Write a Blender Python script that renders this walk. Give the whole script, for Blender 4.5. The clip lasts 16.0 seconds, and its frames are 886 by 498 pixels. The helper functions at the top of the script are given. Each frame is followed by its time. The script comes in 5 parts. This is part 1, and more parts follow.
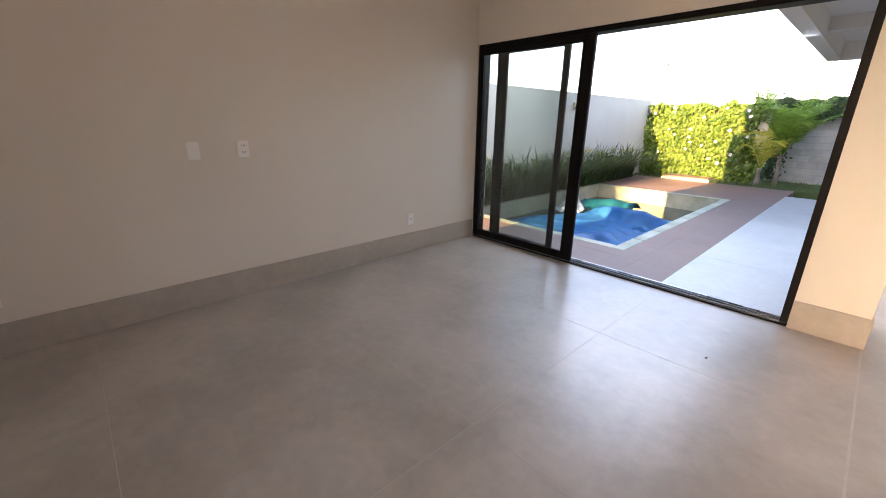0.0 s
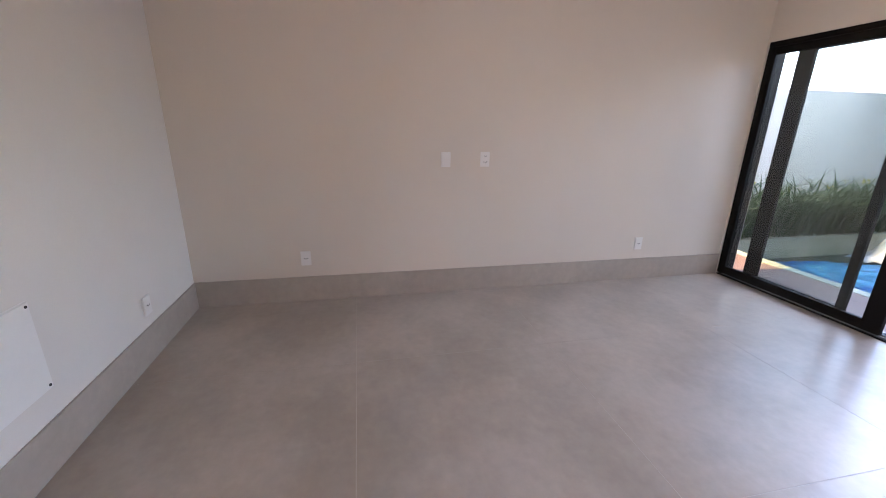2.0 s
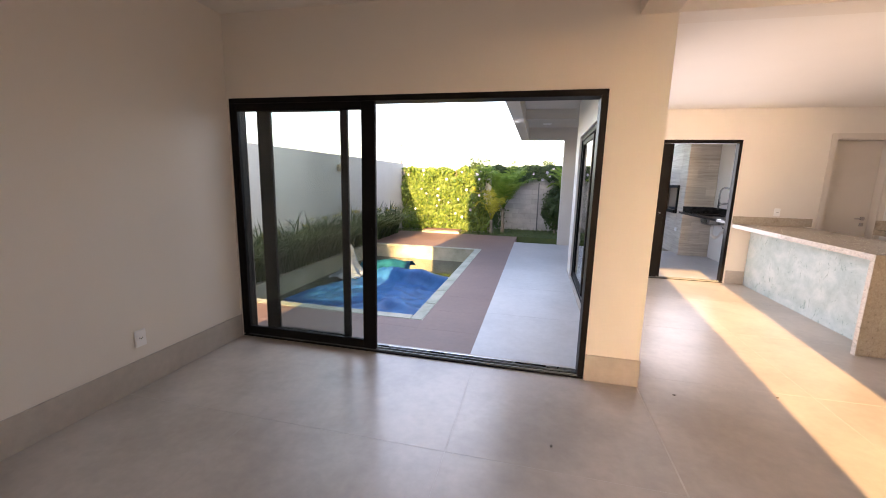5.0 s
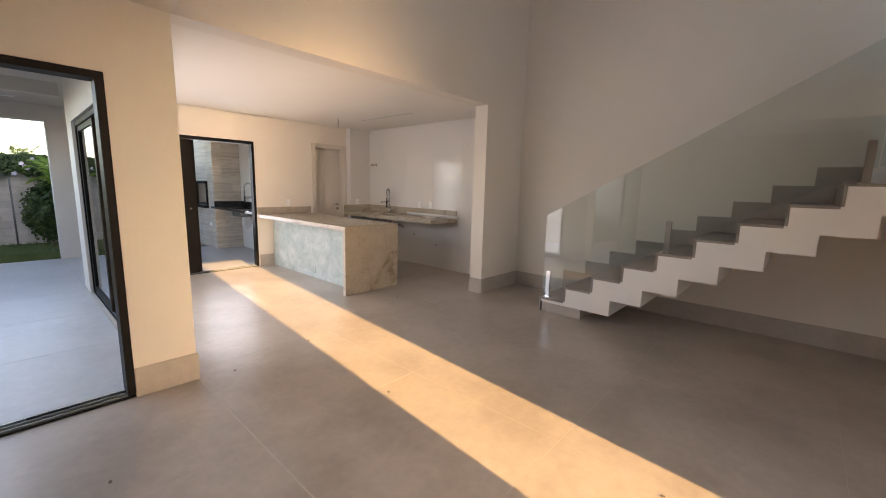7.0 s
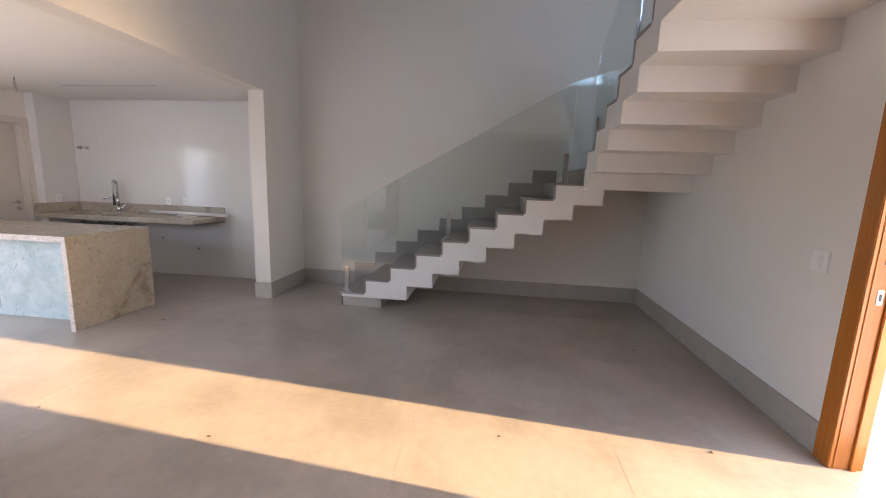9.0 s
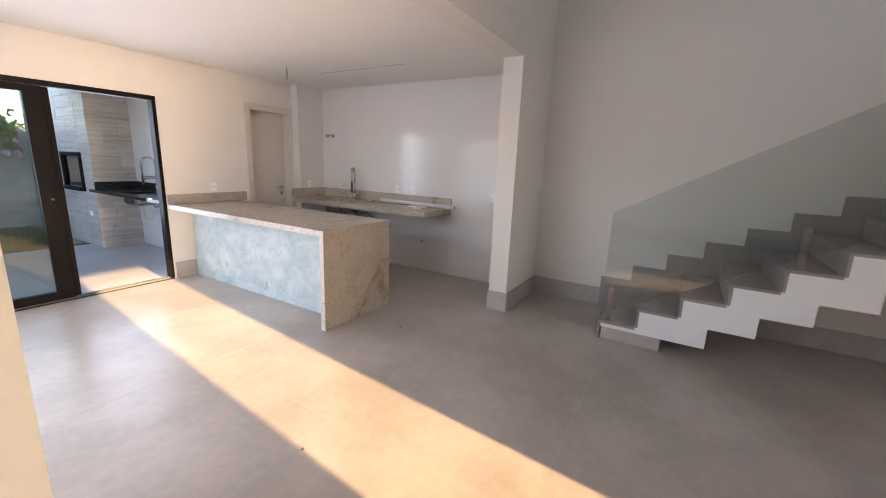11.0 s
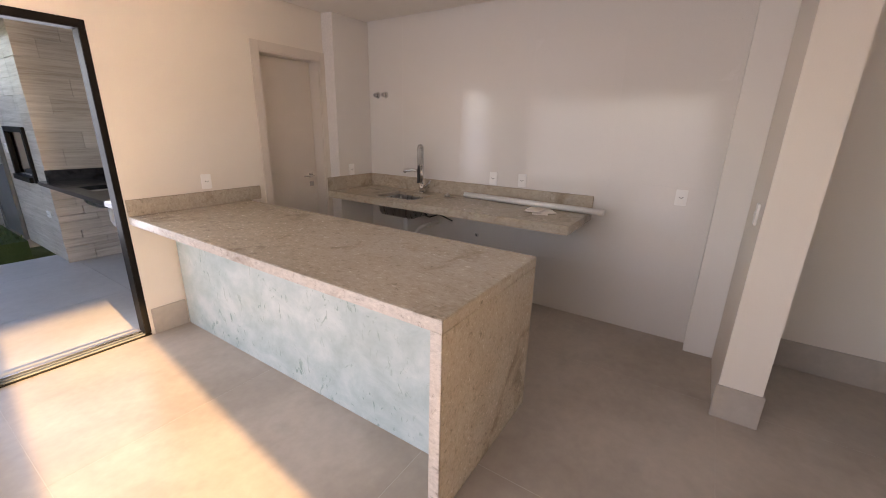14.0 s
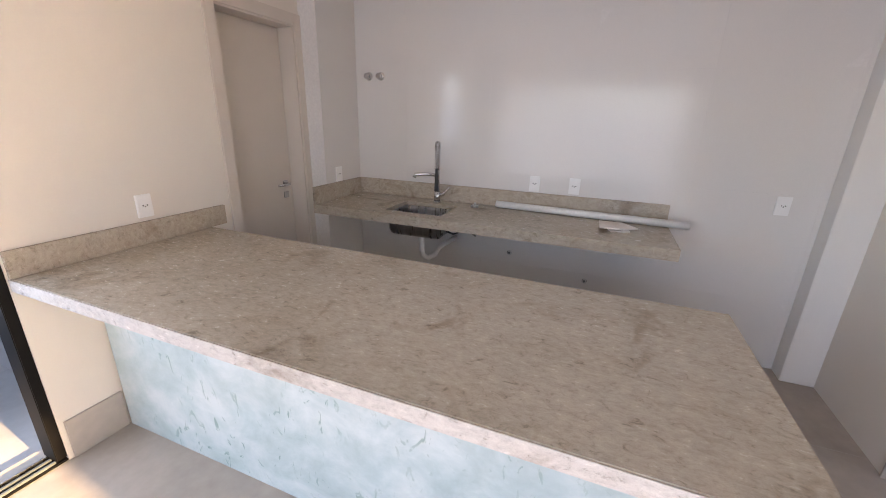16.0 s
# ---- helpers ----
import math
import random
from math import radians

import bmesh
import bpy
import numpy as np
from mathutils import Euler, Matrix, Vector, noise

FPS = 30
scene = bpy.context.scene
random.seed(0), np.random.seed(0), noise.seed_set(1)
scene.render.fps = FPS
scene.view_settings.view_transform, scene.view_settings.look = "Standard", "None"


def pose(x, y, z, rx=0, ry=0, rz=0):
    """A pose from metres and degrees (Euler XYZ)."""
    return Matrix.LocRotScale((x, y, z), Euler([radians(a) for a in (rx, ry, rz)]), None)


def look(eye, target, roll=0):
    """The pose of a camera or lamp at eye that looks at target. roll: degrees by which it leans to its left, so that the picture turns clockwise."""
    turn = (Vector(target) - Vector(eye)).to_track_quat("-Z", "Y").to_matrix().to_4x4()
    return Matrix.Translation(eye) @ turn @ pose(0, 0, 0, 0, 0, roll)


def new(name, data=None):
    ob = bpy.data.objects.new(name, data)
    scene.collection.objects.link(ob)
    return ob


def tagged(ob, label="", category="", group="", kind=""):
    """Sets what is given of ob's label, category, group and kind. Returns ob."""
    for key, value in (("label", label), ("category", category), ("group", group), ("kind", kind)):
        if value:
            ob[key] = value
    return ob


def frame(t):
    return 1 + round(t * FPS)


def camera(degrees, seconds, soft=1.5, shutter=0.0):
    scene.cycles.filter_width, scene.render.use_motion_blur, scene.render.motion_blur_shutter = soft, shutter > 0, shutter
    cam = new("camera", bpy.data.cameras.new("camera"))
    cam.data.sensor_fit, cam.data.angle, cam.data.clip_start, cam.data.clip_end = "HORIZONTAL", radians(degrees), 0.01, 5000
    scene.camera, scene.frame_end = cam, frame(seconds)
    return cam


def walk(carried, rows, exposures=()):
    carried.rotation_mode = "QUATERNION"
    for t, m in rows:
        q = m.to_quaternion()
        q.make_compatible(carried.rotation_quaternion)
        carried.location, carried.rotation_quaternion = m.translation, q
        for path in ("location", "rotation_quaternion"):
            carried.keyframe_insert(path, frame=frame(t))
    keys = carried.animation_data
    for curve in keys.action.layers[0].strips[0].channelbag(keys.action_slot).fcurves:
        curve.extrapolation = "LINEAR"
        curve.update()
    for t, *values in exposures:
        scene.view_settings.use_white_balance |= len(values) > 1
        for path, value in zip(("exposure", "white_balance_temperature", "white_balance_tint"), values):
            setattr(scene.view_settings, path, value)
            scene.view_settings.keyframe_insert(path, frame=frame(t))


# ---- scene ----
cam = camera(96.7, 16.0, soft=1.0)
PATH = [
    (0, (3.162, -3.464, 1.341), (1.774, -2.166, 0.717), 0.8),
    (0.5, (3.066, -3.483, 1.321), (1.555, -2.33, 0.7), 0.9),
    (1, (3.059, -3.562, 1.318), (1.368, -2.69, 0.701), 1.0),
    (1.5, (3.079, -3.575, 1.326), (1.263, -2.989, 0.725), 1.0),
    (2, (3.093, -3.509, 1.36), (1.224, -3.11, 0.769), 1.0),
    (2.5, (3.045, -3.408, 1.393), (1.162, -3.056, 0.816), 1.0),
    (3, (2.951, -3.296, 1.402), (1.103, -2.764, 0.854), 0.9),
    (3.5, (2.836, -3.115, 1.4), (1.14, -2.191, 0.881), 0.8),
    (4, (2.741, -2.995, 1.474), (1.357, -1.628, 1.009), 0.8),
    (4.2, (2.71, -2.936, 1.473), (1.482, -1.418, 1.038), 0.9),
    (6.3, (2.468, -3.191, 1.467), (3.405, -1.45, 1.163), 1.5),
    (6.5, (2.475, -3.217, 1.478), (3.578, -1.577, 1.17), 1.4),
    (7, (2.546, -3.233, 1.462), (4.012, -1.908, 1.151), 1.4),
    (7.5, (2.611, -3.182, 1.486), (4.339, -2.228, 1.163), 1.5),
    (8, (2.565, -3.112, 1.511), (4.454, -2.541, 1.187), 1.7),
    (8.5, (2.428, -2.961, 1.526), (4.38, -2.68, 1.196), 1.8),
    (9, (2.326, -2.794, 1.521), (4.284, -2.552, 1.192), 1.9),
    (9.5, (2.423, -2.635, 1.552), (4.338, -2.17, 1.212), 1.8),
    (10, (2.674, -2.373, 1.533), (4.498, -1.634, 1.178), 1.8),
    (10.2, (2.766, -2.195, 1.533), (4.553, -1.377, 1.161), 1.9),
    (12.3, (3.735, -0.509, 1.55), (5.342, 0.581, 1.069), 1.6),
    (12.5, (3.832, -0.376, 1.543), (5.432, 0.719, 1.049), 1.4),
    (13, (4.027, -0.071, 1.543), (5.618, 1.022, 1.018), 1.3),
    (13.5, (4.255, 0.184, 1.554), (5.844, 1.264, 0.996), 1.3),
    (14, (4.41, 0.428, 1.558), (6.01, 1.476, 0.972), 1.3),
    (14.5, (4.505, 0.669, 1.581), (6.131, 1.662, 0.974), 1.4),
    (15, (4.597, 0.948, 1.57), (6.27, 1.85, 0.947), 1.5),
    (15.5, (4.702, 1.253, 1.569), (6.424, 2.054, 0.942), 1.5),
    (16, (4.743, 1.607, 1.576), (6.508, 2.302, 0.943), 1.6),
]
walk(cam, [(t, look(eye, target, roll)) for t, eye, target, roll in PATH], exposures=[
    (0.0, 3.0, 6650, 22), (1.5, 3.46, 6100, 26), (3.0, 3.62, 6000, 27), (4.0, 3.2, 6650, 30), (6.5, 2.38, 7050, 21), (7.0, 2.44, 6950, 21),
    (7.5, 2.66, 6400, 20), (8.0, 2.7, 5750, 18), (9.0, 2.62, 5900, 20), (10.0, 2.72, 5550, 18), (12.5, 2.48, 6950, 26), (13.5, 2.46, 6850, 26),
    (14.5, 2.54, 6700, 26), (16.0, 2.72, 5950, 21)])

# ---- world, sun, exposure ----
SUN_RUN = (0.096, 1.0, -0.288)     # the way sunlight travels: north, a little east, low
sun_el = math.atan2(0.288, math.hypot(0.096, 1.0))
sun_az = math.atan2(-0.096, -1.0)
world = bpy.data.worlds.new("world")
scene.world = world
world.use_nodes = True
wn = world.node_tree
sky = wn.nodes.new("ShaderNodeTexSky")
sky.sky_type = "NISHITA"
sky.sun_disc = False
sky.sun_elevation = sun_el
sky.sun_rotation = math.pi - 0.096
sky.air_density, sky.dust_density, sky.ozone_density = 1.0, 1.5, 1.0
wn.links.new(sky.outputs[0], wn.nodes["Background"].inputs[0])
wn.nodes["Background"].inputs[1].default_value = 0.15
sun_data = bpy.data.lights.new("sun", "SUN")
sun_data.energy, sun_data.angle, sun_data.color = 3.9, radians(0.6), (1.0, 0.68, 0.30)
sun = new("sun", sun_data)
sun.matrix_world = look((0, -30, 12), Vector((0, -30, 12)) + Vector(SUN_RUN))


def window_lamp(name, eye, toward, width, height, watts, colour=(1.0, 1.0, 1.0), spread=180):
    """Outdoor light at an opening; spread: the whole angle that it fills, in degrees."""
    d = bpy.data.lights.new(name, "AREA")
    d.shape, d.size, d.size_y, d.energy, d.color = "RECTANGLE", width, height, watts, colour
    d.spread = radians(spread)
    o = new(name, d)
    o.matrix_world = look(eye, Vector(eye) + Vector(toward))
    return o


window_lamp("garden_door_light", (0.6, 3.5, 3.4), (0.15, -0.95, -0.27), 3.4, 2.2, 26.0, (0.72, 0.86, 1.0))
window_lamp("side_door_light", (3.385, 1.95, 1.1), (1, 0, 0), 2.9, 1.95, 6.8, (0.99, 0.97, 0.95))
window_lamp("high_window_light", (3.385, -4.43, 4.0), (1, -0.1, -0.4), 0.6, 1.35, 6.0, (0.60, 0.80, 1.0))
window_lamp("front_door_light", (4.22, -4.98, 1.4), (0, 1, 0), 0.8, 2.6, 2.8, (1.0, 0.95, 0.88))
# sunlight thrown up by the polished paving before the front door
window_lamp("front_door_bounce", (4.22, -4.985, 0.6), (0.096, 1, 0.25), 0.78, 1.05, 1.3, (1.0, 0.74, 0.44), 27)
window_lamp("patio_door_light", (4.8, 4.3, 1.4), (0.25, -0.95, -0.05), 1.7, 1.5, 5.5, (0.80, 0.90, 1.0))

# ---- materials ----
def nodes_of(name):
    m = bpy.data.materials.new(name)
    m.use_nodes = True
    t = m.node_tree
    return m, t, t.nodes["Principled BSDF"]


def noise_tex(t, scale, detail=4.0, rough=0.55, stretch=None, distort=0.0):
    g = t.nodes.new("ShaderNodeNewGeometry")
    n = t.nodes.new("ShaderNodeTexNoise")
    n.inputs["Scale"].default_value, n.inputs["Detail"].default_value = scale, detail
    n.inputs["Roughness"].default_value, n.inputs["Distortion"].default_value = rough, distort
    if stretch:
        mp = t.nodes.new("ShaderNodeMapping")
        mp.inputs["Scale"].default_value = stretch
        t.links.new(g.outputs["Position"], mp.inputs["Vector"])
        t.links.new(mp.outputs[0], n.inputs["Vector"])
    else:
        t.links.new(g.outputs["Position"], n.inputs["Vector"])
    return n


def ramp(t, source, stops):
    r = t.nodes.new("ShaderNodeValToRGB")
    while len(r.color_ramp.elements) < len(stops):
        r.color_ramp.elements.new(0.5)
    for e, (p, c) in zip(r.color_ramp.elements, stops):
        e.position, e.color = p, (*c, 1)
    t.links.new(source, r.inputs[0])
    return r


def mixed(t, fac, a, b, mode="MIX"):
    m = t.nodes.new("ShaderNodeMix")
    m.data_type, m.blend_type = "RGBA", mode
    if isinstance(fac, float):
        m.inputs[0].default_value = fac
    else:
        t.links.new(fac, m.inputs[0])
    for s, k in ((a, 6), (b, 7)):
        if isinstance(s, tuple):
            m.inputs[k].default_value = (*s, 1)
        else:
            t.links.new(s, m.inputs[k])
    return m.outputs[2]


def bumped(t, bsdf, source, strength, distance):
    b = t.nodes.new("ShaderNodeBump")
    b.inputs["Strength"].default_value, b.inputs["Distance"].default_value = strength, distance
    t.links.new(source, b.inputs["Height"])
    t.links.new(b.outputs[0], bsdf.inputs["Normal"])


def surf(name, dark, light, rough, big=1.5, fine=40.0, bump=0.15, depth=0.002, metal=0.0, stretch=None, vary=0.0, spec=0.5, mid=(0.35, 0.65), gloss_vary=0.06, grain=0.9):
    """A surface with a slow cloud of colour, a fine grain, a little relief and uneven gloss."""
    m, t, b = nodes_of(name)
    n1 = noise_tex(t, big, 5.0, 0.6, stretch)
    n2 = noise_tex(t, fine, 3.0, 0.6, stretch)
    col = ramp(t, n1.outputs["Fac"], [(mid[0], dark), (mid[1], light)]).outputs[0]
    grain = ramp(t, n2.outputs["Fac"], [(0.3, (grain,) * 3), (0.7, (1.0, 1.0, 1.0))]).outputs[0]
    col = mixed(t, 1.0, col, grain, "MULTIPLY")
    if vary:
        o = t.nodes.new("ShaderNodeObjectInfo")
        v = ramp(t, o.outputs["Random"], [(0.0, (1 - vary,) * 3), (1.0, (1.0,) * 3)]).outputs[0]
        col = mixed(t, 1.0, col, v, "MULTIPLY")
    t.links.new(col, b.inputs["Base Color"])
    rr = t.nodes.new("ShaderNodeMapRange")
    rr.inputs["To Min"].default_value, rr.inputs["To Max"].default_value = max(rough - gloss_vary, 0.02), min(rough + gloss_vary, 1.0)
    t.links.new(n1.outputs["Fac"], rr.inputs["Value"])
    t.links.new(rr.outputs[0], b.inputs["Roughness"])
    b.inputs["Metallic"].default_value = metal
    b.inputs["Specular IOR Level"].default_value = spec
    if bump:
        bumped(t, b, n2.outputs["Fac"], bump, depth)
    return m


paint = surf("wall_paint", (0.715, 0.66, 0.585), (0.75, 0.695, 0.62), 0.62, 0.6, 130.0, 0.03, 0.0006, grain=0.98)
white_paint = surf("white_paint", (0.76, 0.73, 0.69), (0.8, 0.775, 0.735), 0.6, 0.7, 120.0, 0.02, 0.0006, grain=0.98)
ceiling_paint = surf("ceiling_paint", (0.76, 0.72, 0.66), (0.79, 0.75, 0.69), 0.75, 0.7, 110.0, 0.03, 0.001, grain=0.98)
outer_paint = surf("outer_paint", (0.56, 0.525, 0.475), (0.62, 0.585, 0.53), 0.8, 0.8, 60.0, 0.25, 0.003)
porcelain = surf("floor_porcelain", (0.385, 0.330, 0.276), (0.478, 0.415, 0.352), 0.29, 1.3, 16.0, 0.03, 0.001, vary=0.05, gloss_vary=0.035, spec=0.42, mid=(0.4, 0.6))
porcelain_skirt = surf("skirting_porcelain", (0.42, 0.37, 0.32), (0.48, 0.43, 0.375), 0.35, 2.0, 18.0, 0.03, 0.001)
patio_porcelain = surf("patio_porcelain", (0.48, 0.465, 0.45), (0.55, 0.535, 0.52), 0.35, 1.3, 16.0, 0.05, 0.001, vary=0.05)
porch_porcelain = surf("porch_porcelain", (0.48, 0.465, 0.45), (0.55, 0.535, 0.52), 0.16, 1.3, 16.0, 0.02, 0.001, gloss_vary=0.03)
grout = surf("grout", (0.475, 0.427, 0.372), (0.545, 0.492, 0.432), 0.85, 3.0, 60.0)
wall_tile = surf("gloss_wall_tile", (0.755, 0.725, 0.69), (0.765, 0.735, 0.70), 0.14, 0.8, 300.0, 0.0, 0.002, vary=0.012, gloss_vary=0.01)
tile_joint = surf("tile_joint", (0.72, 0.69, 0.66), (0.75, 0.72, 0.69), 0.8, 3.0, 60.0)
black_frame = surf("bronze_black_aluminium", (0.006, 0.005, 0.0045), (0.010, 0.0085, 0.0075), 0.5, 3.0, 90.0, 0.05, 0.0005, spec=0.12)
door_paint = surf("cream_door_lacquer", (0.60, 0.54, 0.47), (0.64, 0.58, 0.51), 0.4, 1.0, 60.0, 0.02, 0.0005, grain=0.985)
plastic = surf("white_plastic", (0.84, 0.83, 0.81), (0.87, 0.86, 0.84), 0.3, 3.0, 80.0, 0.01, 0.0003, grain=0.985)
dark_slot = surf("socket_slot", (0.02, 0.02, 0.02), (0.04, 0.04, 0.04), 0.6, 5.0, 80.0, 0.0)
chrome = surf("chrome", (0.62, 0.62, 0.62), (0.72, 0.72, 0.72), 0.1, 4.0, 80.0, 0.02, 0.0003, metal=1.0)
steel = surf("brushed_steel", (0.45, 0.44, 0.43), (0.6, 0.59, 0.57), 0.28, 3.0, 120.0, 0.08, 0.0005, metal=1.0, stretch=(1, 12, 1))
rubber = surf("black_rubber", (0.015, 0.015, 0.015), (0.03, 0.03, 0.03), 0.6, 4.0, 60.0, 0.05, 0.0005)
step_stone = surf("step_porcelain", (0.27, 0.24, 0.215), (0.33, 0.295, 0.265), 0.33, 1.8, 18.0, 0.03, 0.001)
pool_stone = surf("pool_stone", (0.33, 0.36, 0.26), (0.54, 0.54, 0.43), 0.6, 3.0, 30.0, 0.3, 0.004, vary=0.15)
deck_mat = surf("red_deck_porcelain", (0.205, 0.122, 0.095), (0.25, 0.155, 0.122), 0.6, 1.2, 22.0, 0.15, 0.002, vary=0.04)
soil = surf("soil", (0.05, 0.035, 0.025), (0.10, 0.07, 0.05), 0.95, 4.0, 30.0, 0.8, 0.02)
ground_mat = surf("ground_lawn", (0.05, 0.08, 0.02), (0.11, 0.14, 0.045), 0.95, 0.8, 25.0, 0.7, 0.03)
black_stone = surf("black_granite", (0.010, 0.010, 0.011), (0.03, 0.03, 0.032), 0.18, 20.0, 220.0, 0.02, 0.0004)
white_pvc = surf("white_pvc", (0.74, 0.73, 0.71), (0.8, 0.79, 0.77), 0.35, 3.0, 60.0, 0.02, 0.0004)
paper = surf("paper", (0.70, 0.62, 0.55), (0.82, 0.76, 0.70), 0.8, 8.0, 90.0, 0.1, 0.0006)
block_mat = surf("concrete_block", (0.46, 0.44, 0.425), (0.60, 0.58, 0.56), 0.9, 3.0, 50.0, 0.5, 0.004, vary=0.18)
gate_metal = surf("gate_metal", (0.10, 0.11, 0.11), (0.15, 0.16, 0.16), 0.45, 3.0, 60.0, 0.05, 0.0006)


def wood_mat():
    m, t, b = nodes_of("orange_door_wood")
    n = noise_tex(t, 6.0, 6.0, 0.6, (9.0, 9.0, 0.35), 0.6)
    c = ramp(t, n.outputs["Fac"], [(0.25, (0.35, 0.115, 0.015)), (0.5, (0.43, 0.15, 0.02)), (0.75, (0.49, 0.18, 0.026))]).outputs[0]
    t.links.new(c, b.inputs["Base Color"])
    b.inputs["Roughness"].default_value = 0.35
    bumped(t, b, n.outputs["Fac"], 0.1, 0.001)
    return m


def granite_mat(name, low, middle, high):
    """Beige-grey granite: fine crystals, slow veins that run one way, a few darker clouds."""
    m, t, b = nodes_of(name)
    n1 = noise_tex(t, 1.3, 6.0, 0.7, (1.0, 0.6, 1.0), 0.7)
    n2 = noise_tex(t, 75.0, 6.0, 0.72, (1.0, 0.4, 0.8), 0.6)
    n3 = noise_tex(t, 260.0, 2.0, 0.6)
    c1 = ramp(t, n1.outputs["Fac"], [(0.28, low), (0.5, middle), (0.75, high)]).outputs[0]
    c2 = ramp(t, n2.outputs["Fac"], [(0.3, (0.78, 0.77, 0.75)), (0.5, (1.0, 0.99, 0.98)), (0.7, (1.1, 1.09, 1.07))]).outputs[0]
    c3 = ramp(t, n3.outputs["Fac"], [(0.3, (0.9, 0.89, 0.88)), (0.5, (1.0, 1.0, 1.0))]).outputs[0]
    n4 = noise_tex(t, 36.0, 6.0, 0.75, (1.0, 0.6, 0.8), 0.8)
    c4 = ramp(t, n4.outputs["Fac"], [(0.32, (0.57, 0.55, 0.52)), (0.42, (0.97, 0.96, 0.95)), (0.62, (1.08, 1.08, 1.07))]).outputs[0]
    n5 = noise_tex(t, 2.6, 4.0, 0.6, None, 0.9)
    c5 = ramp(t, n5.outputs["Fac"], [(0.31, (0.68, 0.64, 0.60)), (0.42, (1.0, 1.0, 1.0))]).outputs[0]
    c1 = mixed(t, 1.0, c1, c5, "MULTIPLY")
    c = mixed(t, 1.0, mixed(t, 1.0, mixed(t, 1.0, c1, c2, "MULTIPLY"), c4, "MULTIPLY"), c3, "MULTIPLY")
    t.links.new(c, b.inputs["Base Color"])
    r = t.nodes.new("ShaderNodeMapRange")
    r.inputs["To Min"].default_value, r.inputs["To Max"].default_value = 0.16, 0.34
    t.links.new(n2.outputs["Fac"], r.inputs["Value"])
    t.links.new(r.outputs[0], b.inputs["Roughness"])
    bumped(t, b, n2.outputs["Fac"], 0.08, 0.001)
    return m


def quartzite_mat():
    """Pale aqua stone with milky clouds and sparse dark green flecks."""
    m, t, b = nodes_of("aqua_quartzite")
    n1 = noise_tex(t, 5.0, 7.0, 0.68, (1.0, 0.8, 1.1), 0.35)
    n2 = noise_tex(t, 15.0, 4.0, 0.6, (1.0, 1.4, 0.7), 1.2)
    n3 = noise_tex(t, 2.1, 3.0, 0.5)
    c1 = ramp(t, n1.outputs["Fac"], [(0.32, (0.40, 0.49, 0.495)), (0.48, (0.48, 0.575, 0.58)), (0.66, (0.60, 0.67, 0.67))]).outputs[0]
    fleck = ramp(t, n2.outputs["Fac"], [(0.35, (1, 1, 1)), (0.40, (0, 0, 0))]).outputs[0]
    area = ramp(t, n3.outputs["Fac"], [(0.42, (0, 0, 0)), (0.6, (0.85, 0.85, 0.85))]).outputs[0]
    f = mixed(t, 1.0, fleck, area, "MULTIPLY")
    t.links.new(mixed(t, f, c1, (0.23, 0.33, 0.30)), b.inputs["Base Color"])
    b.inputs["Roughness"].default_value = 0.25
    return m


def glass_mat(name, tint, mirror, rough=0.0):
    """Thin glass: mostly clear, mirror-like more at grazing angles."""
    m, t, b = nodes_of(name)
    t.nodes.remove(b)
    out = t.nodes["Material Output"]
    clear, gloss, mix = t.nodes.new("ShaderNodeBsdfTransparent"), t.nodes.new("ShaderNodeBsdfGlossy"), t.nodes.new("ShaderNodeMixShader")
    edge = t.nodes.new("ShaderNodeLayerWeight")
    edge.inputs["Blend"].default_value = 0.5
    power, fres = t.nodes.new("ShaderNodeMath"), t.nodes.new("ShaderNodeMath")
    power.operation, fres.operation = "POWER", "MULTIPLY_ADD"
    power.inputs[1].default_value, fres.inputs[1].default_value, fres.inputs[2].default_value = 5.0, 0.9, mirror
    t.links.new(edge.outputs["Facing"], power.inputs[0])
    t.links.new(power.outputs[0], fres.inputs[0])
    clear.inputs["Color"].default_value = (*tint, 1)
    gloss.inputs["Roughness"].default_value = rough
    gloss.inputs["Color"].default_value = (1, 1, 1, 1)
    t.links.new(fres.outputs[0], mix.inputs[0])
    t.links.new(clear.outputs[0], mix.inputs[1])
    t.links.new(gloss.outputs[0], mix.inputs[2])
    t.links.new(mix.outputs[0], out.inputs["Surface"])
    return m


wood = wood_mat()
granite = granite_mat("beige_granite", (0.345, 0.295, 0.23), (0.435, 0.38, 0.305), (0.485, 0.435, 0.365))
pale_granite = granite_mat("pale_granite_edge", (0.50, 0.455, 0.41), (0.58, 0.54, 0.50), (0.64, 0.60, 0.565))
quartzite = quartzite_mat()
clear_glass = glass_mat("clear_glass", (0.86, 0.885, 0.865), 0.045)
rail_glass = glass_mat("rail_glass", (0.89, 0.92, 0.915), 0.075)


